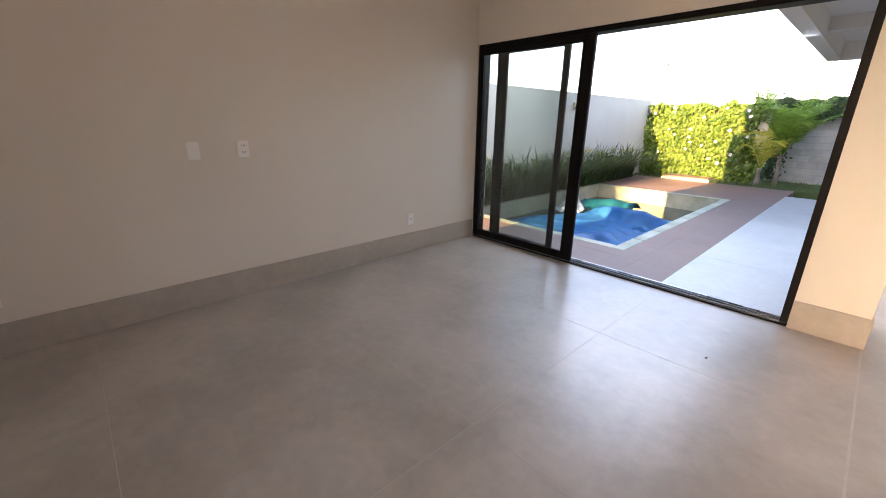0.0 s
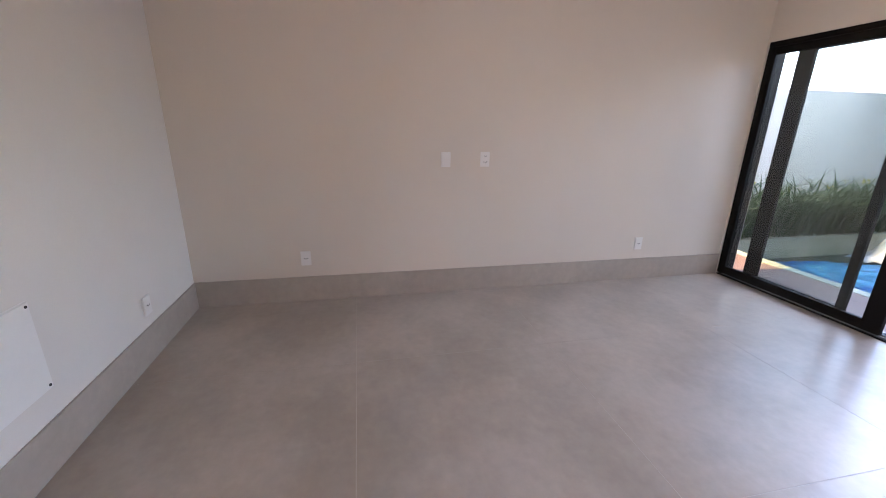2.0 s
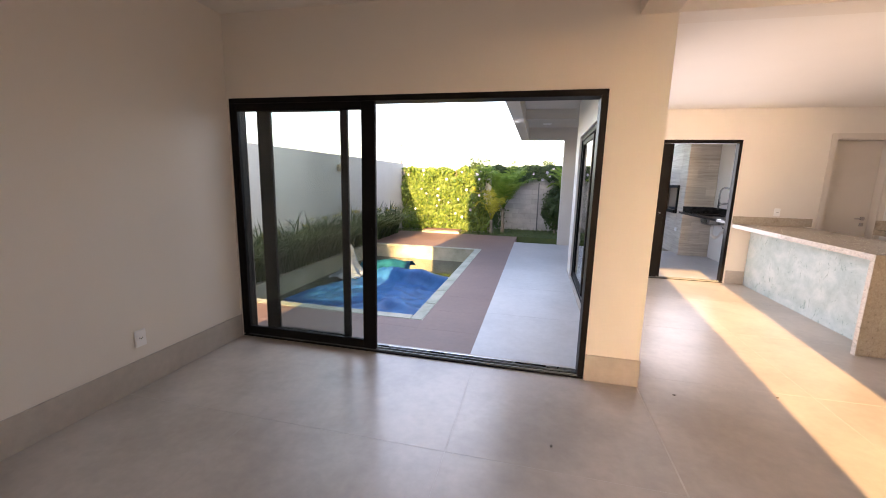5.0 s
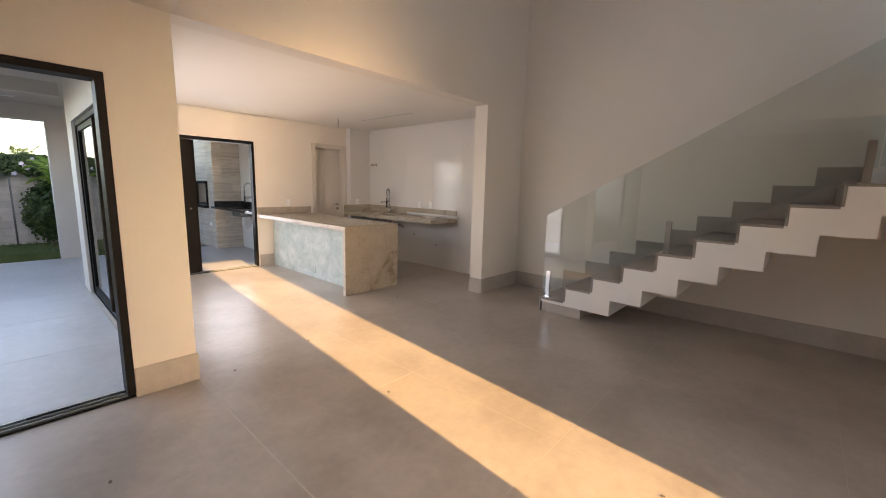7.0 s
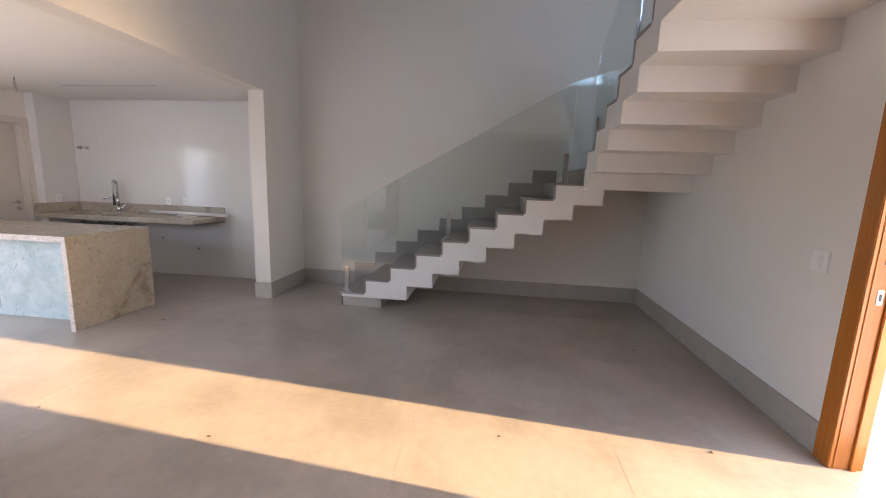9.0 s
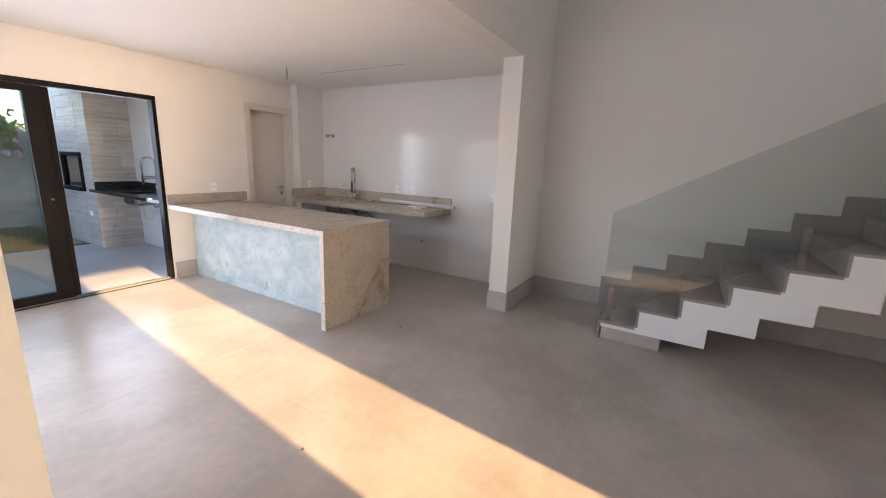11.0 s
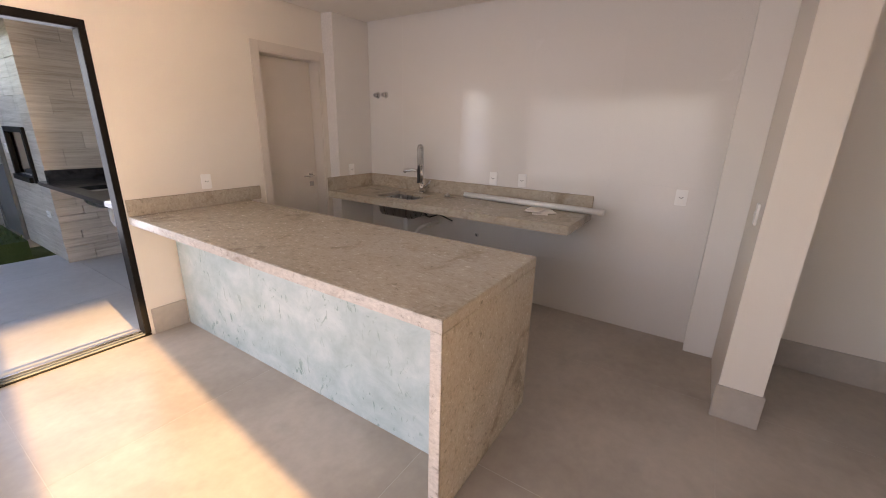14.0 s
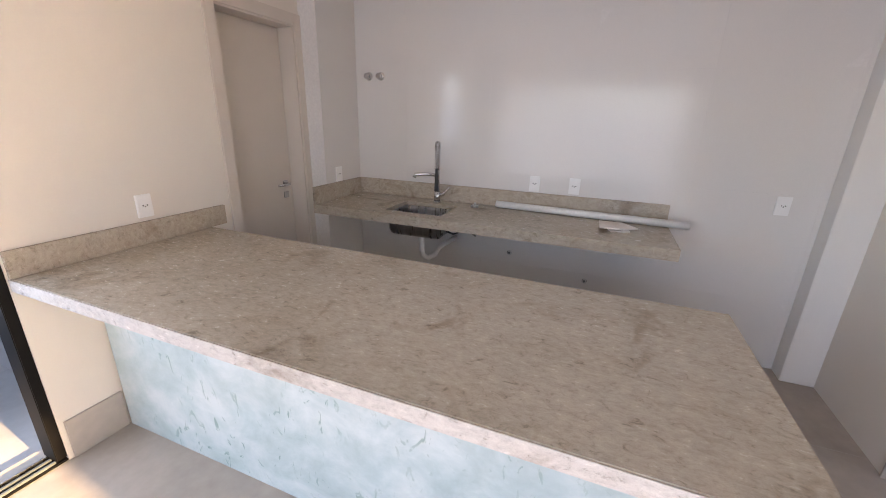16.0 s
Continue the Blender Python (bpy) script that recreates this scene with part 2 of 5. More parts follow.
# ---- builders ----
def box(bm, a, b, bevel=0.0):
    """A box between two corners, added to a bmesh, with rounded edges if asked."""
    lo = [min(p, q) for p, q in zip(a, b)]
    hi = [max(p, q) for p, q in zip(a, b)]
    vs = [bm.verts.new((x, y, z)) for x in (lo[0], hi[0]) for y in (lo[1], hi[1]) for z in (lo[2], hi[2])]
    fs = [bm.faces.new([vs[i] for i in q]) for q in ((0, 1, 3, 2), (4, 6, 7, 5), (0, 4, 5, 1), (2, 3, 7, 6), (0, 2, 6, 4), (1, 5, 7, 3))]
    if bevel:
        es = {e for f in fs for e in f.edges}
        bmesh.ops.bevel(bm, geom=list(es), offset=bevel, segments=2, affect="EDGES", clamp_overlap=True)
    return bm


def boxed(a, b, bevel=0.0):
    return box(bmesh.new(), a, b, bevel)


def tube(bm, points, radius, sides=12, caps=True, radii=None):
    """A round tube along a line of points."""
    pts = [Vector(p) for p in points]
    rings = []
    up = Vector((0, 0, 1))
    last = None
    for i, p in enumerate(pts):
        d = (pts[min(i + 1, len(pts) - 1)] - pts[max(i - 1, 0)]).normalized()
        if last is None:
            ref = up if abs(d.z) < 0.9 else Vector((1, 0, 0))
            u = d.cross(ref).normalized()
        else:
            u = (last - d * last.dot(d)).normalized()
        v = d.cross(u)
        last = u
        r = radii[i] if radii else radius
        rings.append([bm.verts.new(p + r * (math.cos(k * math.tau / sides) * u + math.sin(k * math.tau / sides) * v)) for k in range(sides)])
    for a, b in zip(rings, rings[1:]):
        for k in range(sides):
            f = bm.faces.new((a[k], a[(k + 1) % sides], b[(k + 1) % sides], b[k]))
            f.smooth = True
    if caps:
        bm.faces.new(rings[0][::-1])
        bm.faces.new(rings[-1])
    return bm


def prism(bm, outline, lift):
    """A straight solid: an outline of points, pushed along a vector."""
    a = [bm.verts.new(p) for p in outline]
    b = [bm.verts.new(Vector(p) + Vector(lift)) for p in outline]
    bm.faces.new(a)
    bm.faces.new(b[::-1])
    for i in range(len(a)):
        j = (i + 1) % len(a)
        bm.faces.new((a[j], a[i], b[i], b[j]))
    bmesh.ops.recalc_face_normals(bm, faces=bm.faces)
    return bm


def mesh_of(name, bm, material):
    me = bpy.data.meshes.new(name)
    bmesh.ops.recalc_face_normals(bm, faces=bm.faces)
    bm.to_mesh(me)
    bm.free()
    for m in (material if isinstance(material, (list, tuple)) else (material,)):
        me.materials.append(m)
    return me


def part(name, bm, material, parent=None, label=""):
    ob = new(name, mesh_of(name, bm, material))
    if parent:
        ob.parent = parent
    return tagged(ob, label)


def thing(name, label, category, group="", kind="", at=(0, 0, 0)):
    ob = new(name)
    ob.location = at
    ob.empty_display_size = 0.1
    return tagged(ob, label, category, group, kind)


def structure(name, bm, material, label, category):
    return tagged(part(name, bm, material), label, category, "", "structure")


def wall_mesh(axis, at0, at1, u0, u1, z0, z1, holes=()):
    """A wall between two planes of one axis; holes are (u0, u1, z0, z1)."""
    us = sorted({u0, u1, *(h[0] for h in holes), *(h[1] for h in holes)})
    zs = sorted({z0, z1, *(h[2] for h in holes), *(h[3] for h in holes)})
    us, zs = [u for u in us if u0 <= u <= u1], [z for z in zs if z0 <= z <= z1]
    bm = bmesh.new()
    solid = {}
    for i in range(len(us) - 1):
        for j in range(len(zs) - 1):
            cu, cz = (us[i] + us[i + 1]) / 2, (zs[j] + zs[j + 1]) / 2
            solid[i, j] = not any(h[0] < cu < h[1] and h[2] < cz < h[3] for h in holes)
    made = {}

    def vert(p, u, z):
        key = (p, u, z)
        if key not in made:
            made[key] = bm.verts.new((p, u, z) if axis == "x" else (u, p, z))
        return made[key]

    def face(*keys):
        bm.faces.new([vert(*k) for k in keys])

    for (i, j), full in solid.items():
        if not full:
            continue
        a, b, c, d = us[i], us[i + 1], zs[j], zs[j + 1]
        for p in (at0, at1):
            face((p, a, c), (p, b, c), (p, b, d), (p, a, d))
        for (ni, nj), e in (((i - 1, j), ((a, c), (a, d))), ((i + 1, j), ((b, c), (b, d))), ((i, j - 1), ((a, c), (b, c))), ((i, j + 1), ((a, d), (b, d)))):
            if not solid.get((ni, nj), False):
                face((at0, *e[0]), (at0, *e[1]), (at1, *e[1]), (at1, *e[0]))
    return bm


# ---- plan ----
XW, XE, XK = 0.0, 7.78, 7.735          # television wall, stair wall, kitchen tile wall
YS, YB0, YB1 = -4.77, -0.04, 0.16      # south wall, the wall and beam between living room and kitchen
YN, YN1 = 3.74, 3.94                   # kitchen north wall
Z_TV, Z_K, Z_BEAM, Z_HIGH = 2.745, 2.57, 2.535, 5.6
DOOR_X0, DOOR_X1, DOOR_Z = 3.82, 4.625, 2.78   # front door

structure("wall_west", wall_mesh("x", -0.2, XW, YS - 0.2, YB1, -0.12, 3.4), paint, "smooth warm off-white plastered wall", "wall")
# south wall in the whiter paint: the skylight it catches is put into colour
structure("wall_south", wall_mesh("y", YS - 0.2, YS, XW, XE, -0.12, Z_HIGH, [(DOOR_X0, DOOR_X1, -0.12, DOOR_Z)]), white_paint, "off-white wall with the front doorway, paler in place of skylight", "wall")
structure("wall_east", wall_mesh("x", XE, XE + 0.2, YS - 0.2, YB0, -0.12, Z_HIGH), paint, "tall off-white wall behind the staircase", "wall")
structure("wall_north", wall_mesh("y", YB0, YB1, XW, XE, 0.0, Z_HIGH, [(0.015, 3.01, 0.0, 2.094), (3.378, 6.885, 0.0, Z_BEAM)]), paint, "off-white wall with garden door, pier and kitchen beam", "wall")
structure("wall_upper_west", wall_mesh("x", 3.15, 3.37, YS, YB0, Z_BEAM, Z_HIGH, [(-4.765, -4.06, 3.24, 4.7)]), paint, "off-white beam and upper wall of the tall living room", "wall")
structure("wall_kitchen_west", wall_mesh("x", 3.16, 3.378, YB1, YN1, 0.0, 2.95, [(0.45, 3.45, 0.0, 2.14)]), paint, "off-white wall with glazed side opening to the patio", "wall")
structure("wall_kitchen_north", wall_mesh("y", YN, YN1, 3.378, XK + 0.245, 0.0, 2.95, [(3.55, 5.44, 0.0, 2.14), (6.565, 7.21, 0.0, 2.16)]), paint, "off-white kitchen wall with patio door and inner door", "wall")
structure("wall_kitchen_east", wall_mesh("x", XK + 0.001, XK + 0.245, YB1, YN, 0.0, 2.95), tile_joint, "kitchen wall behind the glossy tiles", "wall")
structure("wall_kitchen_return", boxed((7.262, 3.591, 0), (XK + 0.001, YN, Z_K)), tile_joint, "short wall return beside the kitchen sink", "wall")
structure("kitchen_pilaster", boxed((7.60, YB1, 0), (XK + 0.001, 0.345, Z_K), 0.003), white_paint, "narrow white pilaster in the kitchen corner", "pillar")
structure("ceiling_tv", boxed((XW, YS, Z_TV), (3.15, YB0, Z_TV + 0.12)), ceiling_paint, "flat off-white plaster ceiling of the television area", "ceiling")
structure("ceiling_high", boxed((3.37, YS, Z_HIGH), (XE, YB0, Z_HIGH + 0.15)), ceiling_paint, "high flat plaster ceiling over the stairs", "ceiling")
structure("roof_slab", boxed((-0.2, YS - 0.2, 3.4), (3.15, YB1, 3.55)), outer_paint, "flat rendered roof slab", "roof")


def kitchen_ceiling():
    bm = bmesh.new()
    g = 0.03
    box(bm, (3.378 + g, YB1 + g, Z_K), (XK - g, YN - g, Z_K + 0.05))
    box(bm, (3.378, YB1, Z_K + 0.05), (XK + 0.001, YN, Z_K + 0.2))
    return bm


structure("ceiling_kitchen", kitchen_ceiling(), ceiling_paint, "flat plaster kitchen ceiling with a shadow gap round it", "ceiling")


def skirting(name, a, b, label="pale grey porcelain skirting"):
    return structure(name, boxed(a, b, 0.002), porcelain_skirt, label, "baseboard")


SK, ST = 0.205, 0.012
skirting("baseboard", (XW, YS, 0), (XW + ST, YB0, SK))
skirting("baseboard", (XW + ST, YS, 0), (DOOR_X0 - 0.09, YS + ST, SK))
skirting("baseboard", (DOOR_X1 + 0.09, YS, 0), (XE - ST, YS + ST, SK))
skirting("baseboard", (XE - ST, YS, 0), (XE, YB0, SK))
skirting("baseboard", (6.885, YB0 - ST, 0), (XE - ST, YB0, SK))
skirting("baseboard", (6.873, YB0 - ST, 0), (6.885, YB1 + ST, SK))
skirting("baseboard", (3.01, YB0 - ST, 0), (3.39, YB0, SK))
skirting("baseboard", (3.378, YB0, 0), (3.39, 0.42, SK))
skirting("baseboard", (5.46, YN - ST, 0), (5.70, YN, SK))


soil_grey = surf("plaster_dust", (0.10, 0.085, 0.07), (0.2, 0.17, 0.14), 0.9, 20.0, 120.0)


# ---- floor ----
def tiled_floor(owner, rects, xs, ys, top, material, gap=0.0015, thick=0.012, edge=0.0004):
    """Square tiles cut to the rectangles given; alike ones share a mesh."""
    shared = {}
    for x0, x1 in zip(xs, xs[1:]):
        for y0, y1 in zip(ys, ys[1:]):
            for rx0, ry0, rx1, ry1 in rects:
                a, b, c, d = max(x0, rx0), max(y0, ry0), min(x1, rx1), min(y1, ry1)
                w, h = c - a - 2 * gap, d - b - 2 * gap
                if w < 0.03 or h < 0.03:
                    continue
                key = (round(w, 3), round(h, 3), material.name)
                if key not in shared:
                    shared[key] = mesh_of("tile", boxed((-w / 2, -h / 2, -thick), (w / 2, h / 2, 0), edge), material)
                o = new("tile", shared[key])
                o.location = ((a + c) / 2, (b + d) / 2, top)
                o.parent = owner


bm = bmesh.new()
box(bm, (0, YS - 0.2, -0.12), (XE, YB1, -0.0008))
box(bm, (3.16, YB1, -0.12), (XE + 0.2, YN1, -0.0008))
floor = structure("floor", bm, grout, "large matt beige-grey porcelain floor tiles", "floor")
FX = [2.18 + 1.205 * k for k in range(-2, 6)]
FY = [-1.10 + 1.238 * k for k in range(-4, 6)]

# ---- garden sliding door ----
GD = tagged(thing("door_1", "black aluminium sliding glass door, pushed open to the garden", "sliding door", "", "structure"))


def frame_parts(owner, axis, x0, x1, z1, y0, y1, jamb=0.045, head=0.075, sill=0.022):
    """Jambs, head and floor track of a sliding door in the wall plane of an axis."""
    def put(name, u0, u1, za, zb, bev=0.003):
        a, b = ((u0, y0, za), (u1, y1, zb)) if axis == "y" else ((y0, u0, za), (y1, u1, zb))
        part(name, boxed(a, b, bev), black_frame, owner)
    put("jamb", x0, x0 + jamb, sill, z1 - head)
    put("jamb", x1 - jamb, x1, sill, z1 - head)
    put("head", x0, x1, z1 - head, z1)
    put("track", x0, x1, 0.001, sill * 0.45, 0.001)
    third = (y1 - y0) / 3
    for k in range(3):
        m = y0 + third * (k + 0.5)
        a, b = ((x0 + jamb, m - 0.006, sill * 0.45), (x1 - jamb, m + 0.006, sill)) if axis == "y" else ((m - 0.006, x0 + jamb, sill * 0.45), (m + 0.006, x1 - jamb, sill))
        part("rail", boxed(a, b, 0.001), steel if k == 2 else gate_metal, owner)


def leaf(owner, axis, u0, u1, z0, z1, at, left=0.05, right=0.05, bottom=0.075, top=0.06, thick=0.035):
    """A sliding leaf: stiles and rails joined, with its pane under it."""
    bm = bmesh.new()
    def put(b_m, a0, a1, za, zb, t, bev):
        a, b = ((a0, at - t / 2, za), (a1, at + t / 2, zb)) if axis == "y" else ((at - t / 2, a0, za), (at + t / 2, a1, zb))
        box(b_m, a, b, bev)
    put(bm, u0, u0 + left, z0, z1, thick, 0.003)
    put(bm, u1 - right, u1, z0, z1, thick, 0.003)
    put(bm, u0 + left, u1 - right, z0, z0 + bottom, thick - 0.003, 0.003)
    put(bm, u0 + left, u1 - right, z1 - top, z1, thick - 0.003, 0.003)
    lf = part("sash", bm, black_frame, owner)
    bm = bmesh.new()
    put(bm, u0 + left - 0.008, u1 - right + 0.008, z0 + bottom - 0.008, z1 - top + 0.008, 0.006, 0.0)
    pane = part("pane", bm, clear_glass, lf, "clear glass pane")
    pane.visible_shadow = False
    return lf


frame_parts(GD, "y", 0.015, 3.01, 2.094, -0.035, 0.105, 0.045, 0.044)
s1 = leaf(GD, "y", 0.05, 1.325, 0.024, 2.05, -0.012, 0.035, 0.115)
leaf(GD, "y", 0.235, 1.065, 0.024, 2.05, 0.035, 0.125, 0.06)
part("lock", boxed((1.285, -0.037, 1.0), (1.305, -0.029, 1.06), 0.003), black_frame, s1)

KD = thing("door_2", "dark bronze sliding glass door, open to the barbecue patio", "sliding door", "", "structure")
frame_parts(KD, "y", 3.55, 5.44, 2.14, YN + 0.004, YN + 0.11, 0.04, 0.05)
s2 = leaf(KD, "y", 3.6, 4.50, 0.024, 2.085, YN + 0.03, 0.06, 0.135, 0.085)
leaf(KD, "y", 3.62, 4.56, 0.024, 2.085, YN + 0.078, 0.05, 0.05, 0.08)
lock = part("lock", boxed((4.43, YN - 0.003, 0.99), (4.455, YN + 0.012, 1.10), 0.004), black_frame, s2, "dark bronze pull plate")
part("knob", tube(bmesh.new(), [(4.443, YN - 0.003, 1.04), (4.443, YN - 0.028, 1.04)], 0.011, 12), gate_metal, s2)

WD = thing("door_3", "black aluminium sliding glass side door of the kitchen", "sliding door", "", "structure")
frame_parts(WD, "x", 0.45, 3.45, 2.14, 3.19, 3.32, 0.05, 0.06)
leaf(WD, "x", 2.20, 3.40, 0.024, 2.075, 3.22, 0.08, 0.08)
leaf(WD, "x", 2.05, 3.30, 0.024, 2.075, 3.275, 0.08, 0.08)

# ---- front door casing ----
FD = thing("door_4", "orange-brown wooden front door frame, standing open to the sun", "door frame", "", "structure")
for nm, a, b in (("jamb", (DOOR_X1 - 0.03, YS - 0.16, 0), (DOOR_X1, YS - 0.002, DOOR_Z)),
                 ("jamb", (DOOR_X0, YS - 0.16, 0), (DOOR_X0 + 0.03, YS - 0.002, DOOR_Z)),
                 ("head", (DOOR_X0 + 0.03, YS - 0.16, DOOR_Z - 0.03), (DOOR_X1 - 0.03, YS - 0.002, DOOR_Z)),
                 ("casing", (DOOR_X1 - 0.03, YS - 0.001, 0), (DOOR_X1 + 0.08, YS + 0.022, DOOR_Z + 0.08)),
                 ("casing", (DOOR_X0 - 0.08, YS - 0.001, 0), (DOOR_X0 + 0.03, YS + 0.022, DOOR_Z + 0.08)),
                 ("casing", (DOOR_X0 + 0.03, YS - 0.001, DOOR_Z - 0.03), (DOOR_X1 - 0.03, YS + 0.022, DOOR_Z + 0.08))):
    part(nm, boxed(a, b, 0.004), wood, FD)
JX = DOOR_X1 - 0.03
part("door_stop", boxed((JX - 0.014, YS - 0.115, 0.0), (JX - 0.0005, YS - 0.085, DOOR_Z - 0.04), 0.003), wood, FD)
part("lock_slot", boxed((JX - 0.0015, YS - 0.056, 1.18), (JX - 0.0003, YS - 0.042, 1.235), 0.0004), dark_slot, FD)
strike = part("strike_plate", boxed((JX - 0.0025, YS - 0.068, 0.965), (JX - 0.0003, YS - 0.038, 1.045), 0.0005), steel, FD, "small steel strike plate")
part("latch_hole", boxed((JX - 0.0035, YS - 0.060, 0.985), (JX - 0.0022, YS - 0.046, 1.025), 0.0003), dark_slot, strike)

# ---- high window ----
W1 = thing("window_1", "high window with slim dark frame and clear glass", "window", "", "structure")
for a, b in (((3.24, -4.765, 3.24), (3.28, -4.06, 3.28)), ((3.24, -4.765, 4.66), (3.28, -4.06, 4.7)), ((3.24, -4.765, 3.28), (3.28, -4.735, 4.66)),
             ((3.24, -4.10, 3.28), (3.28, -4.06, 4.66)), ((3.24, -4.60, 3.28), (3.28, -4.54, 4.66))):
    part("window_frame", boxed(a, b, 0.003), black_frame, W1)
pane = part("pane", boxed((3.257, -4.735, 3.28), (3.263, -4.10, 4.66)), clear_glass, W1)
pane.visible_shadow = False

# ---- staircase ----
TR, RI, N_LOW = 0.3075, 0.1735, 9
SX, SY0 = 6.81, -0.985                    # west face of the lower flight, first nose
SHIFT, SHIFT_UP, DROP = 0.217, 0.162, 0.229                # the stepped underside, against the steps above it
LAND_Z = RI * (N_LOW + 1)
LAND_Y = SY0 - TR * N_LOW
UP_X = 6.782
stair = thing("staircase", "white stepped staircase with grey porcelain treads and landing", "staircase", "", "", (SX, SY0, 0))


def stair_part(name, bm, material, label=""):
    """A part of the staircase; the mesh is given in the room's metres."""
    bmesh.ops.translate(bm, verts=bm.verts, vec=(-SX, -SY0, 0))
    return part(name, bm, material, stair, label)


TT = 0.022                                # thickness of the porcelain on the steps
def lower_outline():
    top = []
    for k in range(N_LOW + 1):
        y = SY0 - TR * k
        top += [(SX, y - TT, RI * k), (SX, y - TT, RI * (k + 1) - TT)]
    top[0] = (SX, SY0 - TT, RI - TT)
    del top[1]
    return top, (SX, YS, LAND_Z - TT)


top, end = lower_outline()
zig = []
for k in range(2, N_LOW + 1):
    y = SY0 - TR * k - SHIFT
    zig += [(SX, y, RI * k - DROP), (SX, y, RI * (k + 1) - DROP)]
outline = top + [end, (SX, YS, LAND_Z - DROP)] + [(SX, y, z) for _, y, z in reversed(zig)] + [(SX, SY0 - TR * 1 - SHIFT, RI * 2 - DROP), (SX, SY0 - TT, RI * 2 - DROP)]
stair_part("lower_flight", prism(bmesh.new(), outline, (XE - SX - 0.001, 0, 0)), white_paint, "white plastered stepped slab")
stair_part("plinth", boxed((SX + 0.012, SY0 - 0.515, 0), (XE - 0.002, SY0 - TT - 0.008, RI * 2 - DROP), 0.002), porcelain_skirt, "grey porcelain plinth under the first step")
stair_part("riser", boxed((SX - 0.004, SY0 - TT, 0), (XE - 0.002, SY0, RI - TT), 0.002), step_stone)
for k in range(N_LOW):
    y, z = SY0 - TR * k, RI * (k + 1)
    stair_part("tread", boxed((SX - 0.008, y - TR, z - TT), (XE - 0.001, y + 0.006, z), 0.003), step_stone)
    stair_part("riser", boxed((SX - 0.004, y - TR - TT + 0.002, z - 0.002), (XE - 0.001, y - TR, z + RI - TT), 0.002), step_stone)
    # skirting takes the darker step stone: its shade is put into the colour
    stair_part("stepped_skirting", boxed((XE - 0.0145, y - TR + 0.153, z - RI + 0.001), (XE - 0.0005, y + 0.155, z + 0.17), 0.001), step_stone)
stair_part("landing_tread", boxed((UP_X, YS + 0.001, LAND_Z - TT), (XE - 0.001, LAND_Y + 0.006, LAND_Z), 0.003), step_stone)
N_UP = 8
UY = LAND_Y
up_top, up_low = [], []
for j in range(N_UP):
    x = UP_X - TR * j - TT
    up_top += [(x, UY, LAND_Z + RI * j), (x, UY, LAND_Z + RI * (j + 1) - TT)]
    xb = UP_X - TR * j - SHIFT_UP
    up_low += [(xb, UY, LAND_Z + RI * j - DROP), (xb, UY, LAND_Z + RI * (j + 1) - DROP)]
GAL_Z = LAND_Z + RI * N_UP
outline = [(SX + 0.002, UY, LAND_Z - DROP), (SX + 0.002, UY, LAND_Z - TT), (up_top[0][0], UY, LAND_Z - TT)] + up_top[1:] + [(3.372, UY, GAL_Z - TT), (3.372, UY, GAL_Z - DROP)] + up_low[:0:-1] + [up_low[0]]
stair_part("upper_flight", prism(bmesh.new(), outline, (0, YS - UY + 0.001, 0)), white_paint, "white plastered stepped slab")
for j in range(N_UP):
    x, z = UP_X - TR * j, LAND_Z + RI * (j + 1)
    stair_part("riser", boxed((x - TT, YS + 0.001, z - RI + 0.0), (x, UY + 0.004, z - TT), 0.002), step_stone)
    if j < N_UP - 1:
        stair_part("tread", boxed((x - TR, YS + 0.001, z - TT), (x + 0.006, UY + 0.008, z), 0.003), step_stone)
stair_part("gallery_tread", boxed((3.372, YS + 0.001, GAL_Z - TT), (UP_X - TR * 7 + 0.006, UY + 0.008, GAL_Z), 0.003), step_stone)

# ---- glass balustrade ----
rail = thing("glass_balustrade", "clear greenish glass balustrade on small chrome posts", "balustrade", "", "", (6.87, SY0, RI))
GX = 6.875


def rail_part(name, bm, material, label="", owner=None):
    bmesh.ops.translate(bm, verts=bm.verts, vec=(-6.87, -SY0, -RI))
    return part(name, bm, material, owner or rail, label)


def slope_z(y, lift):
    return RI + RI / TR * (SY0 - y) + lift


def panel_low(y0, y1, square=False):
    lo0, lo1, hi0, hi1 = slope_z(y0, 0.03), slope_z(y1, 0.03), slope_z(y0, 0.985), slope_z(y1, 0.985)
    pts = [(GX - 0.005, y0, lo0), (GX - 0.005, y1, lo1), (GX - 0.005, y1, hi1), (GX - 0.005, y0, hi0)]
    rail_part("glass_panel", prism(bmesh.new(), pts, (0.010, 0, 0)), rail_glass)


panel_low(SY0 - 0.002, -2.285)
panel_low(-2.289, -3.606)
pts = [(GX - 0.005, -3.612, slope_z(-3.612, 0.03)), (GX - 0.005, LAND_Y - 0.25, LAND_Z + 0.03), (GX - 0.005, LAND_Y - 0.25, slope_z(LAND_Y - 0.05, 0.985)), (GX - 0.005, -3.612, slope_z(-3.612, 0.985))]
rail_part("glass_panel", prism(bmesh.new(), pts, (0.010, 0, 0)), rail_glass)
for x0, x1 in ((6.80, 5.65), (5.64, 4.64)):
    up = lambda x, lift: LAND_Z + RI + RI / TR * (UP_X - x) + lift
    pts = [(x0, UY - 0.055, up(x0, 0.03)), (x1, UY - 0.055, up(x1, 0.03)), (x1, UY - 0.055, up(x1, 0.98)), (x0, UY - 0.055, up(x0, 0.98))]
    rail_part("glass_panel", prism(bmesh.new(), pts, (0, 0.010, 0)), rail_glass)


